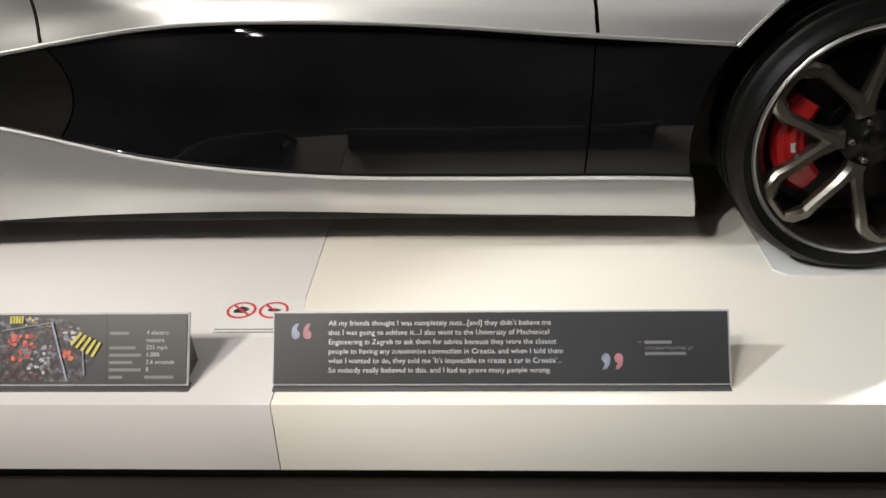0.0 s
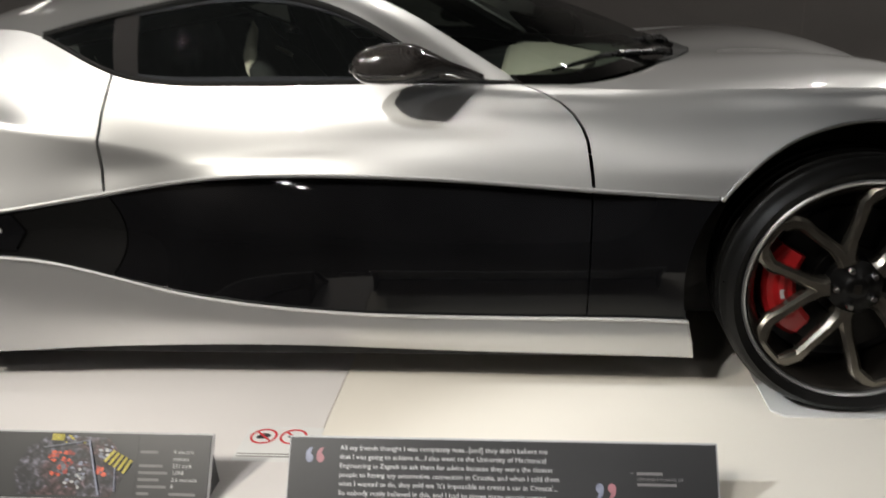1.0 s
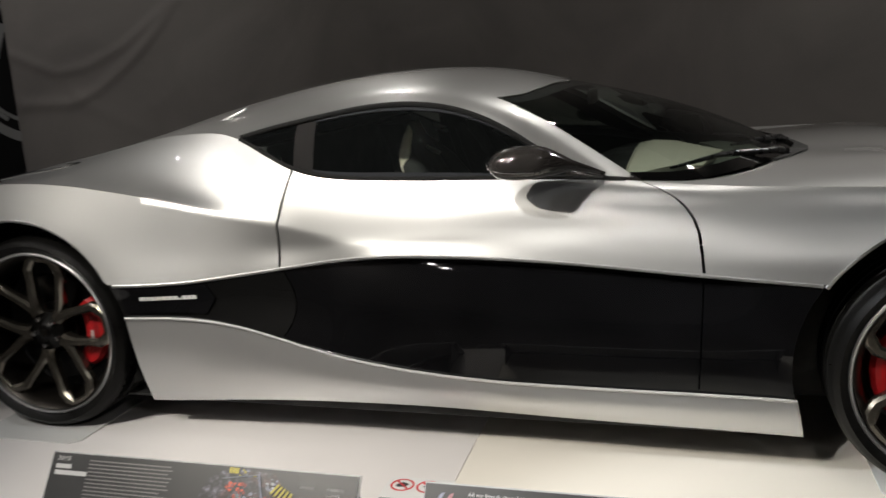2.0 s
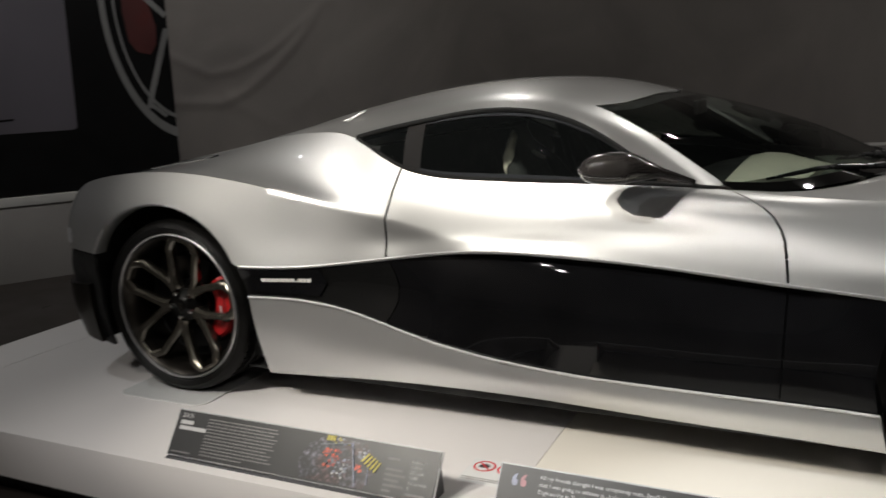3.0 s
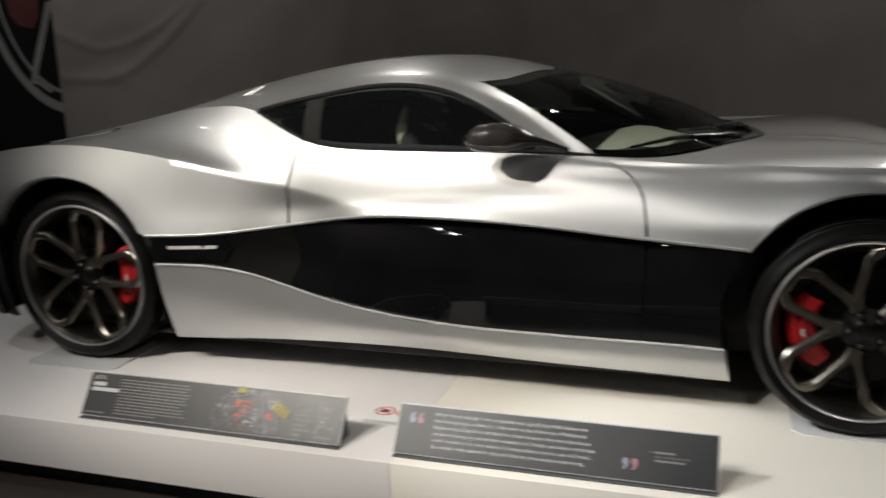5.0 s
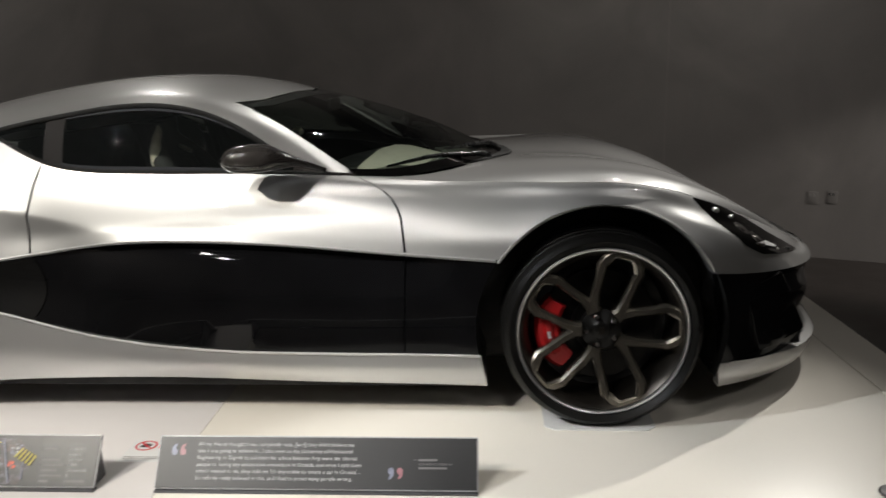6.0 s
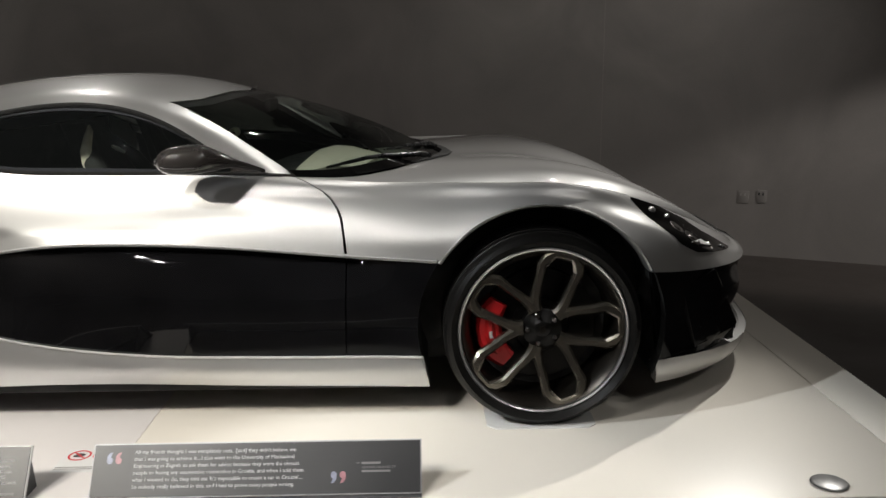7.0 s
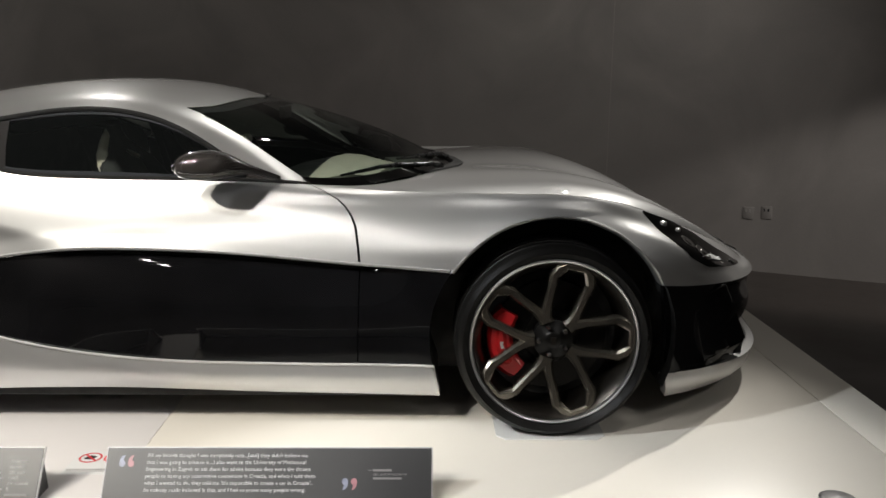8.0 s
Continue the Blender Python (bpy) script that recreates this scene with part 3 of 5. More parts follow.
def skirt(bm, depth, side=1):
    """Turns the free edges of a panel inwards, so that it has a thickness."""
    bmesh.ops.remove_doubles(bm, verts=bm.verts, dist=0.0002)
    bm.normal_update()
    edges = [e for e in bm.edges if e.is_boundary]
    inward = {v: v.normal.copy() for e in edges for v in e.verts}
    if sum(f.normal.y * side for f in bm.faces) > 0 or (abs(sum(f.normal.y for f in bm.faces)) < 1 and sum(f.normal.z for f in bm.faces) < 0):
        inward = {v: -n for v, n in inward.items()}
    twin = {v: bm.verts.new(v.co - depth * n) for v, n in inward.items()}
    for e in edges:
        a, b = e.verts
        bm.faces.new((a, b, twin[b], twin[a]))
    return bm


def panel(name, at, ns, nv, mat, parent, side=1, offset=0.0, depth=0.012, label=""):
    return part(name, skirt(grid(bmesh.new(), at, ns, nv, side, offset), depth, side), mat, parent, label, 50)


def lerp(a, b, s):
    return a + (b - a) * s


def broken(x, xs, ys):
    return float(np.interp(x, xs, ys))


car = thing("sports_car", "satin silver sports coupe with gloss black flanks on a plinth", "car", (-1.3, 0, 0))
HUB_F, HUB_R = Vector((0.0, -1.03, 0.326)), Vector((-2.80, -1.03, 0.338))
WHEEL_R = Vector((-2.775, -0.995, 0.338))
ARCH_F, ARCH_R = 0.405, 0.40


def door_gap(v):
    """The shut line between fender and door, v from waist 3 to belt 6."""
    return broken(v, [3, 3.5, 4, 4.5, 5, 5.4, 5.75, 6], [-0.629, -0.634, -0.643, -0.655, -0.676, -0.705, -0.75, -0.80])


def rear_gap(v):
    return broken(v, [3, 4, 5, 6], [-1.886, -1.888, -1.872, -1.845])


def under_fender(u):
    """The lower edge of a front fender: waist, wheel arch, bumper line."""
    x = u - HUB_F.x
    if abs(x) < ARCH_F:
        z = HUB_F.z + math.sqrt(ARCH_F**2 - x * x)
        if z > lower(u, 3).z:
            return v_at(lower, u, z, 3, 6)
    return 3.0


def under_quarter(u):
    x = lower(u, 3.5).x - HUB_R.x
    if abs(x) < ARCH_R:
        z = HUB_R.z + math.sqrt(ARCH_R**2 - x * x)
        if z > lower(u, 3).z:
            return v_at(lower, u, z, 3, 6)
    return 3.0


G = 0.0042
FENDER_U = [0, -0.345, -0.318, -0.26, -0.12, 0.12, 0.26, 0.335, 0.365, 0.6, 0.85, 1.0]
QUARTER_U = [-3.7, -3.3, -3.15, -3.10, -3.0, -2.8, -2.6, -2.5, -2.44, -2.40, -2.1, 0]


def fender_at(s, t):
    """Front fender from the shut line to the nose."""
    n = len(FENDER_U) - 1
    i = min(int(s * n), n - 1)

    def u_of(v):
        a = door_gap(v) + G if i == 0 else FENDER_U[i]
        return lerp(a, FENDER_U[i + 1], s * n - i)

    u0 = u_of(3.0)
    low = under_fender(u0) + (0.0 if u0 > 0.4 else 0.004)
    v = lerp(low, 6 - 0.006, t)
    return lower(u_of(v), v)


def door_at(s, t):
    v = lerp(3.012, 4, 3 * t) if t <= 1 / 3 else lerp(4, 5.992, 1.5 * t - 0.5)
    return lower(lerp(rear_gap(v) + G, door_gap(v) - G, s), v)


def quarter_at(s, t):
    n = len(QUARTER_U) - 1
    i = min(int(s * n), n - 1)

    def u_of(v):
        b = rear_gap(v) - G if i == n - 1 else QUARTER_U[i + 1]
        return lerp(QUARTER_U[i], b, s * n - i)

    u0 = u_of(3.0)
    low = under_quarter(u0) + 0.004
    v = lerp(low, 4, 2 * t) if t <= 0.5 else lerp(4, 6, 2 * t - 1)
    return lower(u_of(v), v)


def base_line(v):
    """Where the windscreen meets the hood, v 6 belt to 8 centre."""
    return broken(v, [6, 6.08, 6.3, 6.62, 7.1, 7.6, 8], [-0.80, -0.70, -0.585, -0.485, -0.385, -0.325, -0.305])


def bump(x, a, b, soft):
    """1 between a and b, falling to 0 over soft on both sides."""
    return min(max(min(x - a, b - x) / soft + 0.5, 0), 1)


def bumper_at(s, t):
    """Bumper with a side duct behind a standing blade and an open middle."""
    u, v = lerp(lerp(0.405, 0.36, t), 1.0, s), 1.0 + 1.99 * t
    p = lower(u, v)
    duct = bump(u, 0.44, 0.56, 0.10) * bump(v, 1.25, 2.3, 0.9) * 0.012
    mouth = bump(u, 0.80, 1.2, 0.08) * bump(v, 1.35, 2.8, 0.4) * 0.06
    blade = bump(u, 0.60, 0.80, 0.10) * bump(v, 1.15, 2.6, 0.5) * 0.028 - bump(u, 0.66, 1.3, 0.2) * bump(v, 0.8, 2.2, 0.7) * 0.045
    return p + Vector((-0.7, 0.7, 0)) * duct + Vector((-1, 0.1, 0)) * mouth + Vector((0.7, -0.7, 0)) * blade


def tucked(u, v):
    """The flank between sill and waist, drawn in under the door's lower edge."""
    w = min(max((u + 1.92) / 0.36, 0), 1) * min(max((-0.42 - u) / 0.2, 0), 1)
    w = w * w * (3 - 2 * w)
    return lower(u, v) + Vector((0, 0.034 * w * ((v - 1) / 2) ** 4, 0))


for side in (1, -1):
    panel("door", door_at, 70, 30, SILVER, car, side)
    panel("front_fender", fender_at, 110, 26, SILVER, car, side)
    panel("rear_quarter", quarter_at, 110, 28, SILVER, car, side)
    panel("sill", lambda s, t: lower(lerp(lerp(-2.385, -2.42, t), lerp(-0.366, -0.386, t), s), 0.99 * t), 80, 8, SILVER, car, side, depth=0.03)
    panel("flank_panel", lambda s, t: lower(lerp(lerp(-2.425, -2.445, t), rear_gap(3) - 0.002 + 0.045 * math.sin(math.pi * t), s), 1.02 + 1.97 * t), 40, 16, CARBON, car, side, -0.006, label="lacquered carbon fibre rear flank panel")
    panel("flank_panel", lambda s, t: tucked(lerp(rear_gap(3) + 0.002 + 0.045 * math.sin(math.pi * t), lerp(-0.641, -0.631, t), s), 1.02 + 1.97 * t), 60, 16, GLOSS_BLACK, car, side, -0.006, label="gloss black door flank panel")
    panel("flank_panel", lambda s, t: tucked(lerp(lerp(-0.637, -0.627, t), HUB_F.x - math.sqrt(max(ARCH_F**2 - (lower(-0.35, 1.02 + 1.97 * t).z - HUB_F.z) ** 2, 0)), s), 1.02 + 1.97 * t), 14, 16, GLOSS_BLACK, car, side, -0.006, label="gloss black fender flank panel")
    panel("splitter", lambda s, t: lower(lerp(lerp(0.405, 0.390, t), 1.0, s), t), 40, 8, SILVER, car, side, depth=0.03, label="silver front splitter lip")
    panel("splitter_top", lambda s, t: lower(lerp(0.44, 1.0, s), 0.985) + Vector((-0.075, 0.035, 0.004)) * t * min(4 * s, 1), 40, 3, SILVER, car, side, 0.0, 0.004, "silver upper face of the splitter")
    panel("front_bumper", bumper_at, 60, 24, GLOSS_BLACK, car, side, -0.004, label="gloss black front bumper")
    panel("rear_bumper", lambda s, t: lower(lerp(-3.7, lerp(-3.15, -3.16, t), s), 2.9 * t), 24, 16, DARK, car, side, -0.01, label="dark rear bumper")

# hood and roof run right across the car
bm = bmesh.new()
for side in (1, -1):
    grid(bm, lambda s, t: lower(lerp(base_line(6.006 + 1.994 * t), 1.0, s), 6.006 + 1.994 * t), 50, 16, side)
part("hood", skirt(bm, 0.012), SILVER, car, smooth=50)


def roof_front(v):
    return broken(v, [1, 1.5, 2, 3], [-1.235, -1.17, -1.135, -1.098])


bm = bmesh.new()
for side in (1, -1):
    grid(bm, lambda s, t: upper(lerp(-3.45, -2.06, s), 3 * t), 30, 18, side)
    grid(bm, lambda s, t: upper(lerp(-2.06, -1.235, s), t), 24, 6, side)
    grid(bm, lambda s, t: upper(lerp(-1.235, -0.80, s), t), 20, 6, side)
    grid(bm, lambda s, t: upper(lerp(-2.06, roof_front(1 + 2 * t), s), 1 + 2 * t), 24, 12, side)
part("roof", skirt(bm, 0.012), SILVER, car, smooth=50)

# glass
BASE = spline([(0, -0.80, 0.812, 0.806), (0.15, -0.665, 0.765, 0.797), (0.3, -0.575, 0.66, 0.797), (0.5, -0.475, 0.50, 0.80), (0.75, -0.37, 0.26, 0.803), (1, -0.305, 0, 0.805)], 0.03)


def screen_at(s, t):
    """s from roof to hood, t from the pillar to the middle."""
    v = 1 + 2 * t
    top = upper(roof_front(v), v)
    b = BASE(t)
    low = Vector((b[0], -b[1], b[2]))
    p = top.lerp(low, s)
    return p + Vector((0.35, 0, 0.93)) * (0.045 * 4 * s * (1 - s) * (0.45 + 0.55 * t) * 0.9)


bm = bmesh.new()
for side in (1, -1):
    grid(bm, screen_at, 24, 16, side, -0.003)
bmesh.ops.remove_doubles(bm, verts=bm.verts, dist=0.0005)
bmesh.ops.recalc_face_normals(bm, faces=bm.faces)
screen = mesh_object("windscreen", outward(bm, 0), SCREEN, car, "clear windscreen", 60, False)
screen.visible_shadow = False
bm = bmesh.new()
for side in (1, -1):
    grid(bm, lambda s, t: screen_at(lerp(0.93, 1.0, s), t), 4, 16, side, 0.003)
part("cowl", skirt(bm, 0.01), FRIT, car, "black windscreen cowl")
bm = bmesh.new()
for side in (1, -1):
    grid(bm, lambda s, t: screen_at(lerp(0.004, 0.075, s), t), 3, 16, side, -0.006)
part("screen_border", skirt(bm, 0.002), DARK, car, "black printed border of the windscreen")


def side_glass(s, t, u0, u1):
    u = lerp(u0, u1, s)
    a, b = lower(u, 6), upper(u, 0) if u > -2.06 else lower(u, 6)
    p = a.lerp(b, t)
    return p + Vector((0, 0.012 - 0.012 * 4 * t * (1 - t), 0))


for side in (1, -1):
    for name, u0, u1 in (("door_window", -1.778, -1.0), ("quarter_window", -2.05, -1.845)):
        pane = mesh_object(name, outward(grid(bmesh.new(), lambda s, t: side_glass(s, t, u0, u1), 30, 8, side), side), WINDOW, car, "dark tinted side window", 40, False)
        pane.visible_shadow = False
    panel("window_pillar", lambda s, t: side_glass(s, t, -1.845, -1.778), 4, 8, PILLAR, car, side, 0.002 * side, label="brown-black pillar between the windows")
    edge = [upper(u, 0) + Vector((0, 0.004, -0.003)) for u in np.linspace(-2.05, -0.84, 50)]
    part("window_seal", tube([(p.x, p.y * side, p.z) for p in edge], 0.009), TRIM, car)
    edge = [lower(u, 6) + Vector((0, 0.002, 0.002)) for u in np.linspace(-2.05, -0.84, 50)]
    part("window_seal", tube([(p.x, p.y * side, p.z) for p in edge], 0.007), TRIM, car)

# inside of the arches, underbody and cabin tub
for hub, r in ((HUB_F, ARCH_F), (HUB_R, ARCH_R)):
    for side in (1, -1):
        bm = bmesh.new()
        for k in range(24):
            a, b = radians(-24 + 228 * k / 24), radians(-24 + 228 * (k + 1) / 24)
            q = [(hub.x + r * 1.0 * math.cos(w), y * side, hub.z + r * math.sin(w)) for w, y in ((a, -0.985), (b, -0.985), (b, -0.62), (a, -0.62))]
            bm.faces.new([bm.verts.new(c) for c in q])
            q = [(hub.x + r * math.cos(a), -0.62 * side, hub.z + r * math.sin(a)), (hub.x + r * math.cos(b), -0.62 * side, hub.z + r * math.sin(b)), (hub.x, -0.62 * side, hub.z)]
            bm.faces.new([bm.verts.new(c) for c in q])
        part("wheel_well", bm, DARK, car, "black wheel arch liner")
part("underbody", boxed(-3.3, -0.60, 0.095, 0.78, 0.60, 0.20, 0.01), DARK, car)
part("underbody", boxed(-2.37, -0.925, 0.105, -0.41, 0.925, 0.20, 0.008), DARK, car)

# ---------------------------------------------------------------- wheels


def moved(bm, m):
    bmesh.ops.transform(bm, matrix=m, verts=bm.verts)
    return bm


def bar(points, widths, depths, face):
    """A faceted spoke arm: points (radius, angle) in the wheel's plane, its face at depth face(r), with chamfered shoulders."""
    bm = bmesh.new()
    ps = [(r * math.cos(a), r * math.sin(a)) for r, a in points]
    rings = []
    for i, (x, z) in enumerate(ps):
        (x0, z0), (x1, z1) = ps[max(i - 1, 0)], ps[min(i + 1, len(ps) - 1)]
        t = Vector((x1 - x0, 0, z1 - z0)).normalized()
        n = Vector((-t.z, 0, t.x))
        w, d, f = widths[i] / 2, depths[i], face(points[i][0])
        c = Vector((x, f, z))
        rings.append([bm.verts.new(c + k) for k in (n * w + Vector((0, d, 0)), n * w + Vector((0, 0.3 * d, 0)), n * w * 0.5, -n * w * 0.5, -n * w + Vector((0, 0.3 * d, 0)), -n * w + Vector((0, d, 0)))])
    for a, b in zip(rings, rings[1:]):
        for k in range(6):
            bm.faces.new((a[k], a[(k + 1) % 6], b[(k + 1) % 6], b[k]))
    bm.faces.new(rings[0]), bm.faces.new(rings[-1])
    return bm


def wheel_at(hub, tyre_r, rim_r, width, turn, caliper_angle, side=1):
    """A wheel with its outer face at the hub's y; y runs inwards."""
    m = Matrix.Translation((hub.x, hub.y * side, hub.z)) @ Matrix.Diagonal((1, side, 1, 1))
    R = rim_r
    lip = part("wheel", moved(lathe([(R - 0.006, 0.003), (R - 0.001, 0.0), (R + 0.003, 0.004), (R + 0.003, 0.02), (R - 0.010, 0.02)], 96), m), LIP, car, "alloy wheel with a bright machined edge")
    # tyre: outer wall, rounded shoulders, tread
    w = width
    t = tyre_r
    prof = [(R - 0.002, 0.012), (R + 0.006, 0.004), (R + 0.014, -0.003), (lerp(R, t, 0.42), -0.009), (lerp(R, t, 0.50), -0.012), (lerp(R, t, 0.56), -0.008), (t - 0.014, -0.001), (t - 0.006, 0.010), (t - 0.001, 0.026)]
    for k in range(4):
        y0 = 0.026 + (w - 0.052) * (k + 0.5) / 4
        prof += [(t, y0 - 0.022), (t - 0.006, y0 - 0.018), (t - 0.006, y0 - 0.012), (t, y0 - 0.008)]
    prof += [(t - 0.001, w - 0.026), (t - 0.006, w - 0.01), (t - 0.016, w + 0.001), (lerp(R, t, 0.5), w + 0.008), (R - 0.002, w - 0.012)]
    tyre = part("tyre", moved(lathe(prof, 96), m), RUBBER, lip, "black low-profile tyre")
    blocks = []
    for k in range(72 if hub.x < -1 else 0):
        a = k * math.tau / 72
        turnm = m @ Matrix.Rotation(a, 4, "Y")
        blocks.append(moved(boxed(t - 0.010, 0.032, -0.0095, t + 0.0012, 0.075, 0.0095, 0), turnm))
    if blocks:
        tagged(part("tread", joined(*blocks), RUBBER, lip, smooth=0), kind="stuff")
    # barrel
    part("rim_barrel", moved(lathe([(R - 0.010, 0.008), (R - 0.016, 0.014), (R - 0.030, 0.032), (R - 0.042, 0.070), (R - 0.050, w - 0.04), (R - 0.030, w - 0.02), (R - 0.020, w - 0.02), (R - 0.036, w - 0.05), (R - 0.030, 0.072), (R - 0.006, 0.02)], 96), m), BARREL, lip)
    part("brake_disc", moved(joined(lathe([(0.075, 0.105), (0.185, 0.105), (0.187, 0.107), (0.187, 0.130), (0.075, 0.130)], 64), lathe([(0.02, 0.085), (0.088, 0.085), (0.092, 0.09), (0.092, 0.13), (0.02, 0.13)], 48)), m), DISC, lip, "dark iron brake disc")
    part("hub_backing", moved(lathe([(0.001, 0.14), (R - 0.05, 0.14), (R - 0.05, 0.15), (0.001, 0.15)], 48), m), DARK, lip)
    # caliper

    def cal(r0, r1, a0, a1, y0, y1, n=14):
        bm = bmesh.new()
        rings = []
        for i in range(n + 1):
            a = radians(lerp(a0, a1, i / n))
            swell = 1 - 0.25 * abs(2 * i / n - 1) ** 3
            r1s = lerp(r0, r1, swell)
            rings.append([bm.verts.new((r * math.cos(a), y, r * math.sin(a))) for r, y in ((r0, y0 + 0.01), (r0 + 0.012, y0), (r1s - 0.012, y0), (r1s, y0 + 0.012), (r1s, y1), (r0, y1))])
        for a, b in zip(rings, rings[1:]):
            for k in range(6):
                bm.faces.new((a[k], a[(k + 1) % 6], b[(k + 1) % 6], b[k]))
        bm.faces.new(rings[0]), bm.faces.new(rings[-1])
        return bm

    part("caliper", moved(cal(0.128, 0.212, caliper_angle - 39, caliper_angle + 39, 0.072, 0.15), m), RED, lip, "red painted brake caliper", 30)
    part("caliper_rib", moved(cal(0.150, 0.188, caliper_angle - 24, caliper_angle + 24, 0.062, 0.08, 8), m), RED, lip, smooth=30)
    part("caliper_badge", moved(cal(0.160, 0.175, caliper_angle - 4, caliper_angle + 4, 0.0605, 0.07, 3), m), EDGE, lip, "small pale shield on the caliper")

    def face(r):
        return lerp(0.034, 0.010, min(max((r - 0.05) / (R - 0.06), 0), 1) ** 1.5)

    for k in range(5):
        mid = radians(turn + 72 * k)
        arms = []
        for sgn in (1, -1):
            pts = [(0.062, mid + sgn * radians(32)), (0.30 * R, mid + sgn * radians(32)), (0.44 * R, mid + sgn * radians(25)), (0.64 * R, mid + sgn * radians(18.5)), (0.79 * R, mid + sgn * radians(16.5)), (0.88 * R, mid + sgn * radians(12)), (0.935 * R, mid + sgn * radians(7))]
            arms.append(bar(pts, [0.042, 0.038, 0.030, 0.028, 0.033, 0.036, 0.022], [0.04, 0.04, 0.034, 0.03, 0.028, 0.022, 0.012], face))
        ends = [(0.93 * R, mid + radians(a)) for a in (8, 4, 0, -4, -8)]
        arms.append(bar(ends, [0.018, 0.02, 0.02, 0.02, 0.018], [0.014] * 5, face))
        part("spoke", moved(joined(*arms), m), SPOKE, lip, smooth=25)
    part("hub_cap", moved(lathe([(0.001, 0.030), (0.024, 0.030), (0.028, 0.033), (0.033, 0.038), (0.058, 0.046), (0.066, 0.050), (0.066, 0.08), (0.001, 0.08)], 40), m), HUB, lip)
    part("cap_emblem", moved(prism([(-0.009, -0.010), (0.0, -0.015), (0.009, -0.010), (0.009, 0.010), (-0.009, 0.010)], 0.002, Matrix.Translation((0, 0.030, 0)) @ Matrix.Rotation(radians(90), 4, "X")), m), BARREL, lip, "plain grey shield on the cap")
    for k in range(5):
        a = radians(turn + 36 + 72 * k)
        part("lug_nut", moved(lathe([(0.001, 0.024), (0.006, 0.024), (0.009, 0.028), (0.0105, 0.05), (0.001, 0.05)], 12), m @ Matrix.Translation((0.048 * math.cos(a), 0, 0.048 * math.sin(a)))), CHROME, lip)
    return lip


for side in (1, -1):
    wheel_at(HUB_F, 0.322, 0.273, 0.235, 3.0, 189, side)
    wheel_at(WHEEL_R, 0.334, 0.281, 0.27, 9.0, -3, side)

# plates added by the rear wheels to stop light streaks on the deck
for side in (1, -1):
    part("leak_plate", boxed(-2.50, min(-0.93 * side, -0.60 * side), 0.114, -2.28, max(-0.93 * side, -0.60 * side), 0.122, 0.002), DARK, car, "added black plate keeping light streaks off the deck")

# wheel plates under the tyres


def wheel_plate(x0, x1, y0, y1):
    ob = thing("wheel_plate", "thin clear acrylic pad under a tyre", "pad", (x0, y0, 0.004), "wheel plates")
    c = 0.03
    out = [(x0 + c, y0), (x1 - c, y0), (x1, y0 + c), (x1, y1), (x0, y1), (x0, y0 + c)]
    part("pad", prism(out, 0.004, Matrix.Translation((0, 0, 0.0005))), CLEAR, ob)
    return ob


wheel_plate(-0.18, 0.18, -1.045, -0.72)
wheel_plate(-3.01, -2.60, -1.10, -0.72)

# ---------------------------------------------------------------- placards


def slope(x0):
    """Local axes of a slanted sign: x along it, y up its face, z out of the face."""
    up = Vector((0, 0.088, 0.128)).normalized()
    right = Vector((1, 0, 0))
    out = right.cross(up)
    m = Matrix((right, up, out)).transposed().to_4x4()
    return Matrix.Translation((x0, -1.476, 0.012)) @ m


def sign(name, x0, width, label):
    ob = thing(name, label, "sign", (x0, -1.45, 0))
    m = slope(x0)
    h = 0.149
    part("backing", boxed(0, 0, -0.009, width, h, -0.0025, 0.001, m), EDGE, ob, "pale grey acrylic backing", 0)
    part("face", boxed(0.003, 0.003, -0.0024, width - 0.004, h - 0.004, 0.0, 0.0005, m), PLACARD, ob, "charcoal printed face", 0)
    part("base_strip", boxed(x0, -1.482, 0.0005, x0 + width, -1.455, 0.005, 0.0015), SMOKE, ob, "dark acrylic base strip")
    for x in (x0 + 0.012, x0 + width - 0.018):
        part("easel", prism([(-1.468, 0.0), (-1.372, 0.0), (-1.390, 0.122)], 0.006, Matrix.Translation((x, 0, 0)) @ Matrix(((0, 0, 1, 0), (1, 0, 0, 0), (0, 1, 0, 0), (0, 0, 0, 1)))), SMOKE, ob, "dark grey acrylic support wedge", 0)
    return ob, m, h


def bars(m, x, y, widths, height, step):
    return joined(*[boxed(x, y - i * step, 0.0002, x + w, y - i * step + height, 0.0008, 0, m) for i, w in enumerate(widths) if w])


quote, M_Q, H = sign("quote_sign", -1.307, 0.912, "charcoal slanted sign with a white printed quotation")
LINES = ("All my friends thought I was completely nuts...[and] they didn't believe me", "that I was going to achieve it....I also went to the University of Mechanical", "Engineering in Zagreb to ask them for advice because they were the closest", "people to having any automotive connection in Croatia, and when I told them", "what I wanted to do, they told me 'It's impossible to create a car in Croatia'...", "So nobody really believed in this, and I had to prove many people wrong.")
WIDE = (0.447, 0.443, 0.457, 0.470, 0.467, 0.445)
for i, line in enumerate(LINES):
    part("text_line", text_mesh(line, 0.0148, M_Q @ Matrix.Translation((0.114, H - 0.0295 - 0.0188 * i, 0.0004)), WIDE[i]), INK, quote, smooth=0)


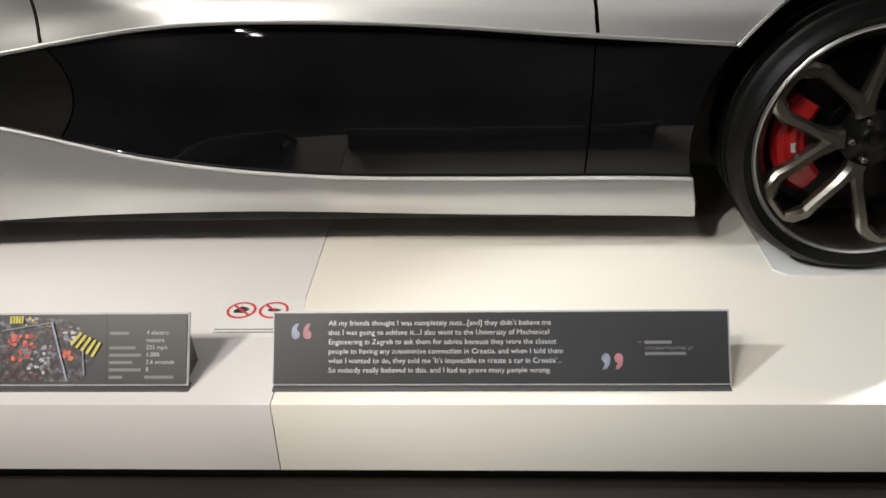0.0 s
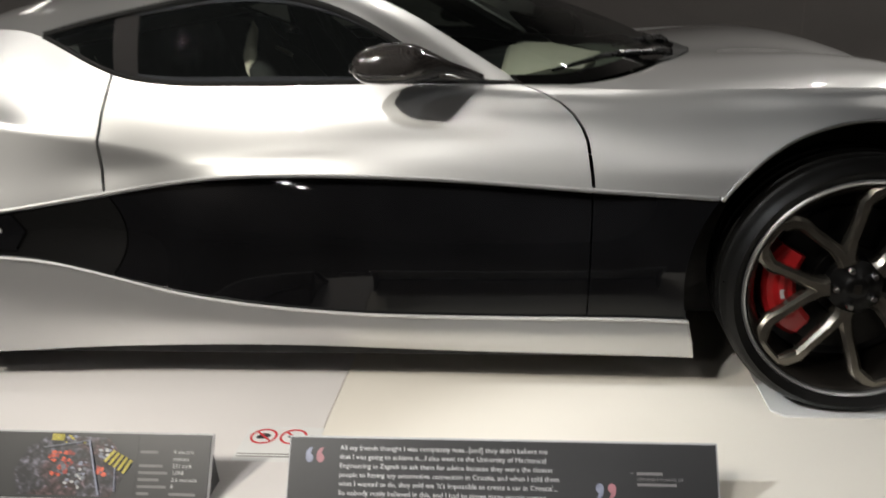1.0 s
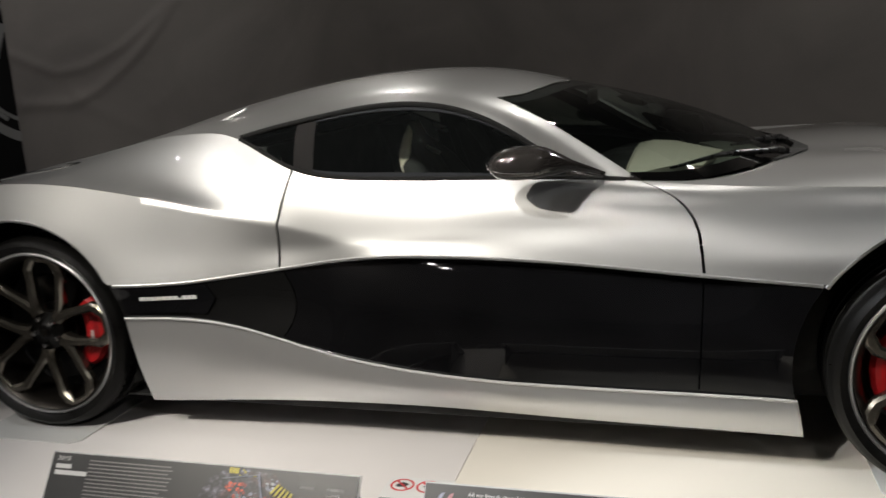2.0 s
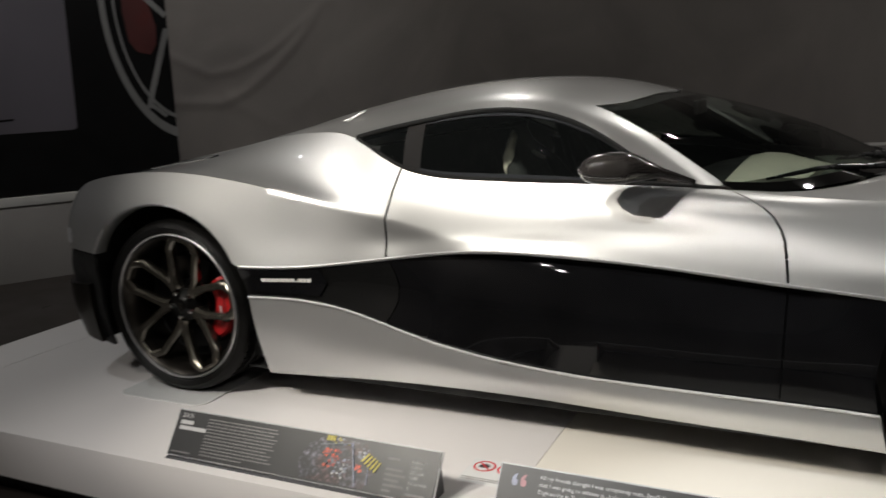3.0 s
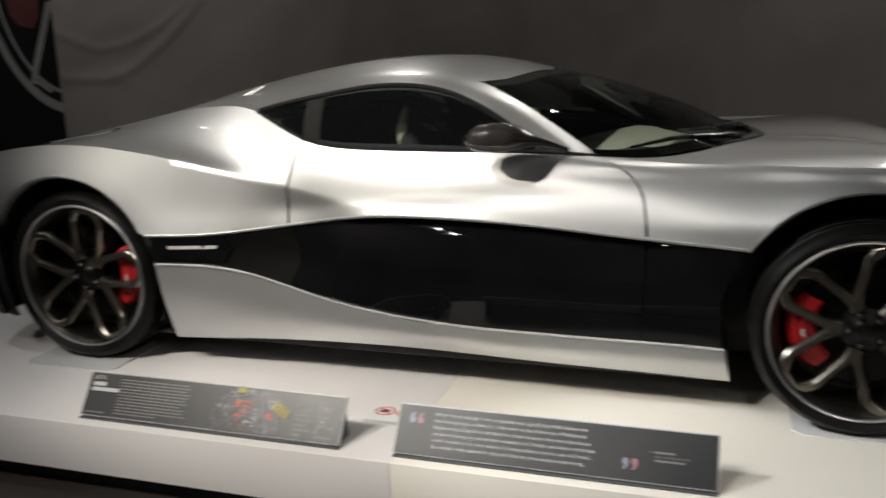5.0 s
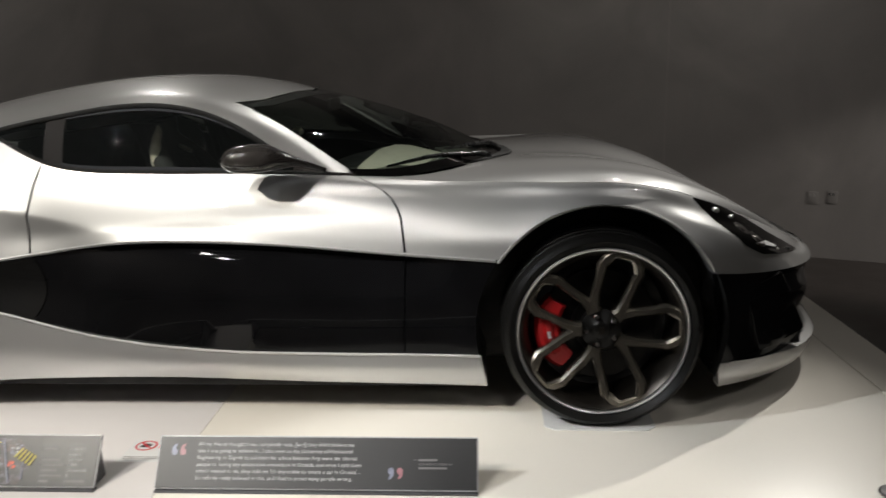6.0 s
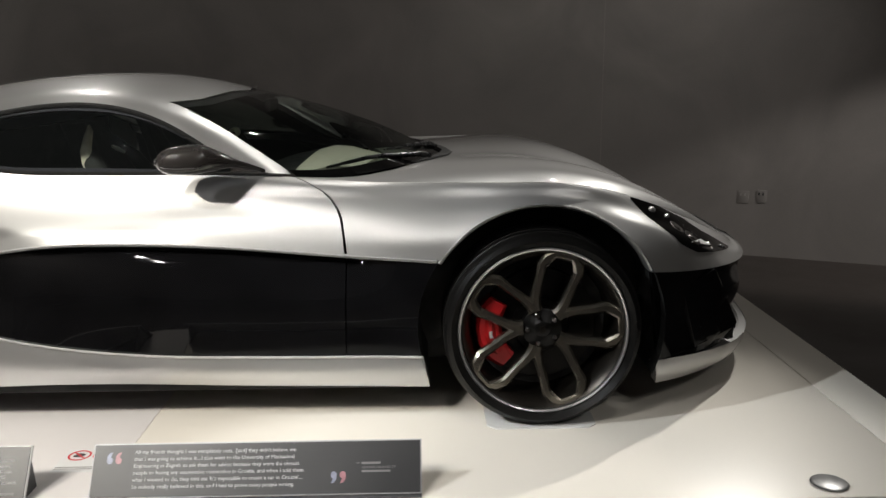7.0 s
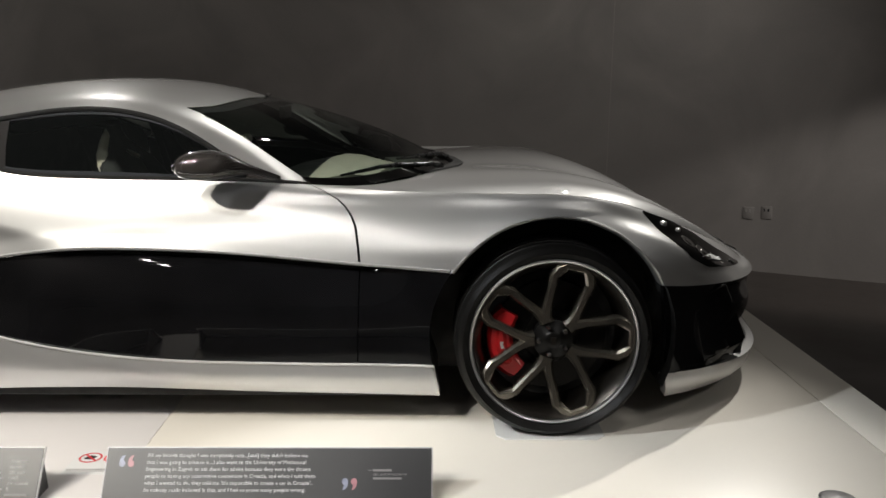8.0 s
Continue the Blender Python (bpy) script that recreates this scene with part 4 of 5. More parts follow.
def quote_mark(x, y, up, mat):
    s = 1 if up else -1
    ball = [(x + 0.0085 * math.cos(k * math.tau / 18), y + 0.0095 * math.sin(k * math.tau / 18)) for k in range(18)]
    tail = [(x - s * 0.0085, y), (x - s * 0.0075, y + s * 0.012), (x - s * 0.001, y + s * 0.021), (x + s * 0.007, y + s * 0.0225), (x + s * 0.0035, y + s * 0.014), (x, y + s * 0.006)]
    if not up:
        ball = ball[::-1]
    return joined(prism(ball, 0.0006, M_Q @ Matrix.Translation((0, 0, 0.0002))), prism(tail, 0.0007, M_Q @ Matrix.Translation((0, 0, 0.0003))))


part("quote_mark", quote_mark(0.047, H - 0.047, True, LILAC), LILAC, quote, "lilac printed quotation mark", 0)
part("quote_mark", quote_mark(0.071, H - 0.047, True, LILAC), PINK, quote, "pink printed quotation mark", 0)
part("quote_mark", quote_mark(0.668, 0.053, False, LILAC), LILAC, quote, "lilac printed quotation mark", 0)
part("quote_mark", quote_mark(0.693, 0.053, False, LILAC), PINK, quote, "pink printed quotation mark", 0)
part("credit_bar", bars(M_Q, 0.7445, H - 0.068, [0.053], 0.006, 0.01), INK_DIM, quote, smooth=0)
part("credit_dash", bars(M_Q, 0.731, H - 0.0655, [0.008], 0.0015, 0.01), INK_DIM, quote, smooth=0)
part("credit_text", text_mesh("CEO AND FOUNDER OF", 0.0088, M_Q @ Matrix.Translation((0.745, H - 0.0795, 0.0004)), 0.094), INK_DIM, quote, smooth=0)
part("credit_bar", bars(M_Q, 0.745, H - 0.090, [0.080], 0.0055, 0.01), INK_DIM, quote, smooth=0)

info, M_I, H = sign("info_sign", -2.419, 0.940, "charcoal slanted sign with text and a chassis picture")
part("title_text", text_mesh("2015", 0.0175, M_I @ Matrix.Translation((0.020, H - 0.025, 0.0004)), 0.042), INK, info, smooth=0)
part("title_bar", bars(M_I, 0.020, H - 0.047, [0.050, 0.105], 0.012, 0.0175), INK, info, smooth=0)
part("caption_bar", bars(M_I, 0.014, 0.012, [0.075], 0.004, 0.01), INK_DIM, info, smooth=0)
ROWS_W = [0.262, 0.268, 0.255, 0.270, 0.264, 0.258, 0.266, 0.240, 0.262, 0.255, 0.268, 0.16]
part("text_block", bars(M_I, 0.126, H - 0.022, ROWS_W, 0.0032, 0.0102), INK_DIM, info, smooth=0)
part("label_block", bars(M_I, 0.776, H - 0.046, [0.040, 0, 0.054, 0.066, 0.048, 0.066, 0.028], 0.006, 0.0148), INK_DIM, info, smooth=0)
for i, word in enumerate(("4 electric", "motors", "221 mph", "1,088", "2.6 seconds", "8")):
    part("value_text", text_mesh(word, 0.0125, M_I @ Matrix.Translation((0.852, H - 0.046 - 0.0148 * i, 0.0004))), INK, info, smooth=0)
part("value_bar", bars(M_I, 0.850, H - 0.046 - 0.0148 * 6, [0.060], 0.006, 0.01), INK_DIM, info, smooth=0)

# the chassis picture printed on the sign
pic = part("picture", boxed(0.430, 0.006, 0.0001, 0.770, H - 0.008, 0.0005, 0, M_I), PLACARD, info, "printed picture of chassis parts", 0)
part("picture_ground", prism([(0.500, 0.010), (0.715, 0.008), (0.742, 0.05), (0.73, 0.10), (0.70, 0.135), (0.56, 0.139), (0.51, 0.11), (0.485, 0.06)], 0.0003, M_I @ Matrix.Translation((0, 0, 0.0006))), PHOTO, pic, "dim photograph of machine parts", 0)


def ink(name, outline, mat, lift=0.0006):
    return part(name, prism(outline, 0.0003, M_I @ Matrix.Translation((0.05, 0, lift))), mat, pic, smooth=0)


def blob(cx, cy, rx, ry, seed, n=14):
    rnd = random.Random(seed)
    return [(cx + rx * rnd.uniform(0.7, 1.1) * math.cos(k * math.tau / n), cy + ry * rnd.uniform(0.7, 1.1) * math.sin(k * math.tau / n)) for k in range(n)]


def slab(x0, y0, x1, y1, w):
    d = Vector((x1 - x0, y1 - y0)).normalized()
    n = Vector((-d.y, d.x)) * w / 2
    return [(x0 + n.x, y0 + n.y), (x0 - n.x, y0 - n.y), (x1 - n.x, y1 - n.y), (x1 + n.x, y1 + n.y)]


def scatter(seed, mats, n, x0, y0, x1, y1, r0, r1, lift):
    """Many small printed patches that make up one blurred machine part."""
    rnd = random.Random(seed)
    for k in range(n):
        cx, cy, r = rnd.uniform(x0, x1), rnd.uniform(y0, y1), rnd.uniform(r0, r1)
        ink("print_patch", blob(cx, cy, r, r * rnd.uniform(0.5, 1.1), rnd.randint(0, 9999), 9), mats[k % len(mats)], lift + 0.00006 * k)


scatter(1, (ORANGE, DULL_RED, DULL_RED, ORANGE, DEEP_INK), 34, 0.515, 0.052, 0.572, 0.102, 0.003, 0.008, 0.0010)
scatter(2, (LILAC, EDGE, STEEL_INK, DEEP_INK, STEEL_INK), 30, 0.550, 0.026, 0.605, 0.084, 0.003, 0.007, 0.0011)
scatter(7, (LILAC, INK, STEEL_INK), 16, 0.630, 0.088, 0.660, 0.122, 0.003, 0.006, 0.0010)
scatter(8, (DULL_YELLOW, LILAC, STEEL_INK), 10, 0.545, 0.120, 0.600, 0.138, 0.003, 0.005, 0.0010)
scatter(5, (ORANGE, DULL_RED), 7, 0.630, 0.050, 0.648, 0.072, 0.004, 0.007, 0.0010)
ink("print_bar", slab(0.500, 0.112, 0.605, 0.128, 0.003), STEEL_INK, 0.0042)
ink("print_bar", slab(0.605, 0.130, 0.640, 0.012, 0.0045), LILAC, 0.0042)
ink("print_bar", slab(0.672, 0.070, 0.676, 0.020, 0.003), LILAC, 0.0042)
for k in range(5):
    ink("print_coil", slab(0.668 + 0.010 * k, 0.108 - 0.005 * k, 0.647 + 0.011 * k, 0.083 - 0.006 * k, 0.0058), (YELLOW, DULL_YELLOW)[k % 2], 0.0042)
    ink("print_coil", slab(0.520 + 0.006 * k, 0.142, 0.519 + 0.006 * k, 0.127, 0.0045), (YELLOW, DULL_YELLOW)[k % 2], 0.0042)

# do-not-touch notice lying on the plinth
notice = thing("floor_notice", "small white notice with two red prohibition circles on the plinth", "notice", (-1.4, -1.2, 0.0))
part("sheet", prism([(-1.492, -1.292), (-1.300, -1.292), (-1.300, -1.135), (-1.492, -1.135)], 0.0006, Matrix.Translation((0, 0, 0.0004))), SHEET, notice, smooth=0)
for cx in (-1.444, -1.368):
    part("ring", moved(lathe([(0.0285, 0), (0.0345, 0), (0.0345, 0.0005), (0.0285, 0.0005)], 40), Matrix.Translation((cx, -1.181, 0.0012)) @ Matrix.Rotation(radians(90), 4, "X")), SIGN_RED, notice, "red ring")
    part("strike", prism(slab(cx - 0.021, -1.160, cx + 0.021, -1.202, 0.006), 0.0003, Matrix.Translation((0, 0, 0.0016))), SIGN_RED, notice, smooth=0)
part("pictogram", prism(blob(-1.444, -1.181, 0.018, 0.016, 11), 0.0003, Matrix.Translation((0, 0, 0.0012))), PLACARD, notice, smooth=0)
part("pictogram", prism(blob(-1.368, -1.181, 0.020, 0.007, 12), 0.0003, Matrix.Translation((0, 0, 0.0012))), PLACARD, notice, smooth=0)
part("text_bar", joined(*[boxed(-1.487, -1.262 - 0.011 * k, 0.0011, -1.320 - 0.01 * k, -1.258 - 0.011 * k, 0.0015, 0) for k in range(2)]), PLASTIC, notice, smooth=0)

# round metal caps let into the plinth


def deck_cap(x, y):
    ob = thing("deck_cap", "round brushed metal cap let into the plinth", "cap", (x, y, 0), "deck caps")
    part("flange", moved(lathe([(0.001, 0.004), (0.044, 0.004), (0.050, 0.0015), (0.052, 0.0), (0.001, 0.0)], 40), Matrix.Translation((x, y, 0.0045)) @ Matrix.Rotation(radians(-90), 4, "X") @ Matrix.Diagonal((1, -1, 1, 1))), CAP, ob)
    return ob


deck_cap(0.755, -1.447)
deck_cap(-3.467, -1.385)

# ---------------------------------------------------------------- trim on the body


def along_row(row, u0, u1, n, out=0.0, up=0.0):
    pts = []
    for u in np.linspace(u0, u1, n):
        p = row(u)
        pts.append(Vector((p[0], -(p[1] + out), p[2] + up)))
    return pts


def flipped(points, side):
    return [(p[0], p[1] * side, p[2]) for p in points]


for side in (1, -1):
    part("sill_moulding", tube(flipped(along_row(SILL, -2.42, -0.388, 70, 0.001, 0.001), side), 0.0055, 6), SILVER, car, "thin bright moulding over the sill")
    part("waist_moulding", tube(flipped(along_row(WAIST, -2.43, -0.34, 90, -0.004, -0.004), side), 0.0065, 8), SILVER, car, "rolled silver edge along the waist")
    # rolled lips of the wheel arches
    for hub, r, a0, a1, fit_row in ((HUB_F, ARCH_F, 27, 146, under_fender), (HUB_R, ARCH_R, 30, 151, under_quarter)):
        bm = bmesh.new()
        rings = []
        for k in range(49):
            a = radians(lerp(a0, a1, k / 48))
            x = hub.x + r * math.cos(a)
            u = x
            p = lower(u, fit_row(u))
            rings.append([bm.verts.new((hub.x + q * math.cos(a), (p.y + d) * side, hub.z + q * math.sin(a))) for q, d in ((r + 0.004, 0.004), (r, -0.001), (r - 0.007, 0.002), (r - 0.012, 0.012), (r - 0.012, 0.06))])
        for a, b in zip(rings, rings[1:]):
            for k in range(4):
                bm.faces.new((a[k], a[k + 1], b[k + 1], b[k]))
        part("arch_lip", bm, SILVER, car, "rolled wheel arch lip")
    # door mirror
    rings = []
    bm = bmesh.new()
    for k in range(25):
        s = (k / 24) ** 1.5 if k < 12 else k / 24 * 1.2929 - 0.2929
        x = lerp(-1.188, -0.893, s)
        fat = broken(s, [0, 0.015, 0.06, 0.14, 0.27, 0.42, 0.54, 0.64, 0.74, 0.86, 1], [0.14, 0.40, 0.70, 0.91, 1.0, 0.97, 0.82, 0.56, 0.32, 0.21, 0.15])
        zc = broken(s, [0, 0.5, 0.7, 0.85, 1], [0.882, 0.889, 0.876, 0.858, 0.832])
        yc = broken(s, [0, 0.5, 0.7, 0.85, 1], [-1.035, -1.025, -0.985, -0.935, -0.862])
        hz, hy = 0.048 * fat, 0.052 * fat
        ring = []
        for i in range(20):
            a = i * math.tau / 20
            e, d = math.cos(a), math.sin(a)
            ring.append(bm.verts.new((x, (yc + hy * math.copysign(abs(e) ** 0.9, e)) * side, zc + hz * math.copysign(abs(d) ** 0.9, d) * (1.0 if d > 0 else 0.92))))
        rings.append(ring)
    for a, b in zip(rings, rings[1:]):
        for i in range(20):
            bm.faces.new((a[i], a[(i + 1) % 20], b[(i + 1) % 20], b[i]))
    bm.faces.new(rings[0]), bm.faces.new(rings[-1])
    mirror = part("door_mirror", bm, MIRROR_CARBON, car, "brown carbon door mirror on a slim stalk", 60)
    part("repeater_lamp", tube(flipped([(-1.175, -1.060, 0.872), (-1.15, -1.080, 0.870), (-1.10, -1.086, 0.869), (-1.06, -1.080, 0.869)], side), [0.003, 0.004, 0.004, 0.003], 8, flat=0.6), CHROME, mirror, "slim bright lamp strip")
    part("mirror_glass", moved(lathe([(0.001, 0.0), (0.011, 0.0), (0.011, 0.002), (0.001, 0.002)], 24), Matrix.Translation((-1.1895, -1.035 * side, 0.882)) @ Matrix.Rotation(radians(90), 4, "Z")), CHROME, mirror)
    panel("sail_panel", lambda s, t: side_glass(s, t, -1.005, -0.80), 10, 6, MIRROR_CARBON, car, side, 0.003, 0.01, "dark brown panel at the mirror's foot")
    panel("window_frame", lambda s, t: side_glass(s, lerp(0.90, 1.0, t), -1.778, -0.95), 40, 2, SEAL, car, side, 0.003, 0.006, "grey upper window frame")
    panel("belt_seal", lambda s, t: side_glass(s, lerp(0.0, 0.085, t), -1.778, -0.95), 40, 2, SEAL, car, side, 0.003, 0.006, "grey seal along the belt")
    # fin at the end of the roof
    part("roof_fin", tube(flipped([(-2.215, -0.66, 0.998), (-2.17, -0.66, 1.014), (-2.12, -0.655, 1.036), (-2.10, -0.65, 1.046)], side), [0.004, 0.0035, 0.003, 0.002], 6, flat=1.6), SILVER, car, "small blade at the end of the roof")
    # flush flap on the rear deck
    flap = [lower(u, v) for u, v in ((-3.0, 5.3), (-2.86, 5.32), (-2.72, 5.45), (-2.70, 5.62), (-2.76, 5.66))]
    part("charge_flap_line", tube(flipped([p + Vector((0, -0.001, 0.002)) for p in flap], side), 0.003, 6), CHROME, car, "thin outline of a flush flap")
    # badge plate and plain badge bars on the flank
    plate = lambda s, t: lower(lerp(-2.41, lerp(-2.135, -2.135, t) + 0.03 * (1 - abs(2 * t - 1)), s), lerp(1.35, 2.75, t))
    badge = panel("badge_plate", plate, 20, 10, GLOSS_BLACK, car, side, 0.002, 0.006, "gloss black plate with a plain bright badge")
    rnd = random.Random(5)
    u = -2.352
    for k in range(11):
        w = rnd.choice((0.012, 0.015, 0.017)) if k != 7 else 0.010
        lo, hi = (2.05, 2.12) if k == 7 else (2.05, 2.25)
        at = lambda s, t, u=u, w=w, lo=lo, hi=hi: lower(lerp(u, u + w, s), lerp(lo, hi, t))
        panel("badge_bar", at, 2, 2, LEDGE, badge, side, 0.0035, 0.002)
        u += w + 0.0018
    # headlamp
    UPPER = [(0.315, 5.93), (0.44, 5.97), (0.547, 5.82), (0.633, 5.18), (0.709, 4.66), (0.772, 4.03)]
    LOWER = [(0.313, 5.80), (0.374, 4.82), (0.428, 4.20), (0.479, 3.84), (0.556, 3.66), (0.755, 3.90)]

    def lamp_at(s, t):
        k = s * 5
        i = min(int(k), 4)
        f = k - i
        a = [lerp(UPPER[i][n], UPPER[i + 1][n], f) for n in (0, 1)]
        b = [lerp(LOWER[i][n], LOWER[i + 1][n], f) for n in (0, 1)]
        return lower(lerp(b[0], a[0], t), lerp(b[1], a[1], t))

    lamp = panel("headlight", lamp_at, 40, 14, FRIT, car, side, 0.0015, 0.01, "dark teardrop headlight under a clear cover")
    for s, t, r in ((0.42, 0.45, 0.030), (0.60, 0.42, 0.034), (0.80, 0.5, 0.016)):
        c = lamp_at(s, t)
        n = (lamp_at(s + 0.02, t) - lamp_at(s - 0.02, t)).cross(lamp_at(s, t + 0.03) - lamp_at(s, t - 0.03)).normalized()
        q = n.to_track_quat("-Y", "Z").to_matrix().to_4x4()
        m = Matrix.Translation((c.x, c.y * side, c.z)) @ (Matrix.Diagonal((1, side, 1, 1)) @ q @ Matrix.Diagonal((1, side, 1, 1)))
        part("projector", moved(lathe([(0.0005, -0.006), (r * 0.45, -0.005), (r * 0.55, -0.002), (r * 0.9, -0.004), (r, -0.003), (r, 0.006), (0.0005, 0.006)], 28), m), (BARREL, CHROME)[r < 0.02], lamp, "round lamp unit")
    for s, t, r, l in ((0.17, 0.60, 0.013, 1.9), (0.29, 0.70, 0.009, 2.6), (0.93, 0.5, 0.010, 1.5), (0.88, 0.62, 0.006, 2.0)):
        c = lamp_at(s, t)
        n = (lamp_at(s + 0.02, t) - lamp_at(s - 0.02, t)).cross(lamp_at(s, t + 0.03) - lamp_at(s, t - 0.03)).normalized()
        q = n.to_track_quat("-Y", "Z").to_matrix().to_4x4()
        m = Matrix.Translation((c.x, c.y * side, c.z)) @ (Matrix.Diagonal((1, side, 1, 1)) @ q @ Matrix.Diagonal((1, side, 1, 1))) @ Matrix.Diagonal((l, 1, 1, 1))
        part("reflector", moved(lathe([(0.0005, -0.009), (r * 0.3, -0.0085), (r * 0.6, -0.0065), (r * 0.85, -0.004), (r, 0.0), (r, 0.004), (0.0005, 0.004)], 20), m), CHROME if s > 0.5 else LIP, lamp, "bright reflector")
    fin = lambda s, t: lamp_at(lerp(0.66, 0.80, s), lerp(0.18 + 0.25 * s, 0.52, t))
    panel("white_fin", fin, 6, 4, SHEET, lamp, side, 0.004, 0.006, "pale fin inside the headlight")
    for k in range(7):
        c = lamp_at(0.40 + 0.05 * k, 0.74 - 0.03 * k)
        part("led", moved(lathe([(0.0004, -0.004), (0.0018, -0.003), (0.0024, 0.003), (0.0004, 0.003)], 8), Matrix.Translation((c.x, c.y * side, c.z + 0.002))), CHROME, lamp)
    # standing vane of the bumper: two facets meeting in a keen edge
    bm = bmesh.new()
    rim = [(0.640, -0.768, 0.462), (0.500, -0.856, 0.430), (0.560, -0.832, 0.200), (0.405, -0.930, 0.190), (0.712, -0.694, 0.188), (0.785, -0.618, 0.220)]
    fore = [bm.verts.new((x, y * side, z)) for x, y, z in rim]
    back = [bm.verts.new((x - 0.03, (y + 0.04) * side, z)) for x, y, z in rim]
    t, i, b, l, g, f = fore
    bm.faces.new((t, i, b, f)), bm.faces.new((b, l, g, f)), bm.faces.new(back)
    for k in range(6):
        bm.faces.new((fore[k], fore[(k + 1) % 6], back[(k + 1) % 6], back[k]))
    bmesh.ops.bevel(bm, geom=bm.edges[:], offset=0.005, segments=2, profile=0.6, affect="EDGES")
    part("bumper_vane", bm, GLOSS_BLACK, car, "gloss black faceted vane of the bumper", 30)
    # rear lamp at the tail corner
    panel("tail_lamp", lambda s, t: lower(lerp(-3.62, -3.31, s), lerp(3.10, 3.36, t)), 14, 5, EDGE, car, side, 0.003, 0.01, "pale tail lamp at the rear corner")
    panel("rear_diffuser", lambda s, t: lower(lerp(-3.65, -3.20, s), lerp(0.05, 1.15, t)), 16, 8, BARREL, car, side, 0.012, 0.02, "dark grey rear bumper corner")

# wipers: a thick arm from the cowl and a curved blade along the foot of the screen
WIPERS = (((-0.36, -0.28, 0.820), (-0.43, -0.38, 0.833), (-0.53, -0.47, 0.839), (-0.63, -0.56, 0.830), (-0.72, -0.63, 0.816)), ((-0.33, 0.02, 0.826), (-0.37, -0.06, 0.846), (-0.42, -0.15, 0.848), (-0.47, -0.22, 0.846), (-0.53, -0.30, 0.846)))
for foot, knee, tip, mid, end in WIPERS:
    wiper = part("wiper", tube([foot, Vector(foot).lerp(Vector(knee), 0.5) + Vector((0, 0, 0.006)), knee, tip], [0.013, 0.012, 0.010, 0.011], 10), WIPER, car, "black windscreen wiper arm")
    part("wiper_blade", tube([tip, Vector(tip).lerp(Vector(mid), 0.5) + Vector((0, 0, 0.003)), mid, end], [0.008, 0.008, 0.007, 0.004], 8), WIPER, wiper)
    part("wiper_pivot", moved(lathe([(0.001, -0.012), (0.012, -0.010), (0.015, 0.0), (0.015, 0.012), (0.001, 0.012)], 16), Matrix.Translation(foot) @ Matrix.Rotation(radians(-90), 4, "X")), WIPER, wiper)
    part("arm_joint", moved(lathe([(0.001, -0.008), (0.009, -0.007), (0.011, 0.0), (0.009, 0.007), (0.001, 0.008)], 14), Matrix.Translation(tip)), WIPER, wiper)

# black outlet cut into the hood behind the screen
bm = bmesh.new()
for side in (1, -1):
    grid(bm, lambda s, t: lower(base_line(lerp(7.0, 8, t)) + lerp(-0.015, 0.05 * (1 - (1 - t) ** 2), s), lerp(7.0, 8, t)) + Vector((0, 0, 0.003)), 4, 14, side)
part("hood_outlet", skirt(bm, 0.004), DARK, car, "black outlet at the hood's rear edge")

# ---------------------------------------------------------------- cabin
for side in (1, -1):
    panel("door_lining", lambda s, t: lower(lerp(-1.86, -0.66, s), lerp(3.1, 5.9, t)), 24, 10, DARK_LEATHER, car, side, -0.05 if side else 0, 0.006)
bm = bmesh.new()
for side in (1, -1):
    grid(bm, lambda s, t: upper(lerp(-2.05, roof_front(max(1, 0.2 + 2.8 * t)) - 0.02, s), 0.12 + 2.88 * t) - Vector((0, 0, 0.03)), 18, 12, side)
for side in (1, -1):
    grid(bm, lambda s, t: upper(lerp(-2.05, -0.81, s), 0.05 + 1.0 * t) + Vector((-0.01, 0.03, -0.022)), 26, 5, side)
part("headliner", bm, DARK, car)
part("cabin_floor", boxed(-2.0, -0.86, 0.20, -0.45, 0.86, 0.25, 0.01), DARK_LEATHER, car)
part("bulkhead", boxed(-2.02, -0.78, 0.22, -1.97, 0.78, 0.93, 0.01), DARK_LEATHER, car)
part("tunnel", boxed(-1.9, -0.13, 0.25, -0.7, 0.13, 0.50, 0.04), DARK_LEATHER, car)


def dash_at(s, t):
    y = lerp(-0.80, 0.80, t)
    e = abs(y) / 0.80
    x = lerp(-1.02 + 0.05 * e, -0.44 - 0.28 * e * e, s)
    return Vector((x, y, 0.765 + 0.02 * math.sin(math.pi * min(s * 1.2, 1)) - 0.03 * e * e))


part("dashboard", skirt(grid(bmesh.new(), dash_at, 14, 30), 0.16), DARK_LEATHER, car, "charcoal leather dashboard top")


def pad_at(s, t):
    w = 0.58 - 0.30 * s ** 1.3
    y = lerp(-w, w, t)
    e = abs(y) / w
    z = broken(s, [0, 0.07, 0.3, 0.62, 1], [0.770, 0.795, 0.812, 0.817, 0.797]) - 0.02 * e * e
    return Vector((lerp(-0.88, -0.54 - 0.08 * e, s), y, z))


# added strip: its darker colour stands in for the pad's reflection fading forwards
def fade_at(s, t):
    y = lerp(-0.52, 0.52, t)
    e = abs(y) / 0.52
    return Vector((lerp(-0.54 - 0.075 * e, -0.40 - 0.14 * e * e, s), y, lerp(0.794 - 0.02 * e * e, 0.792 - 0.012 * e * e, s)))


part("dash_pad", skirt(grid(bmesh.new(), pad_at, 24, 24), 0.03), LEATHER, car, "cream leather dashboard pad", 22)
part("pad_fade_strip", skirt(grid(bmesh.new(), fade_at, 6, 20), 0.02), PAD_FADE, car, "grey-green strip fading out the dashboard pad's reflection")
part("dash_front", boxed(-1.0, -0.78, 0.35, -0.84, 0.78, 0.72, 0.04), DARK_LEATHER, car)


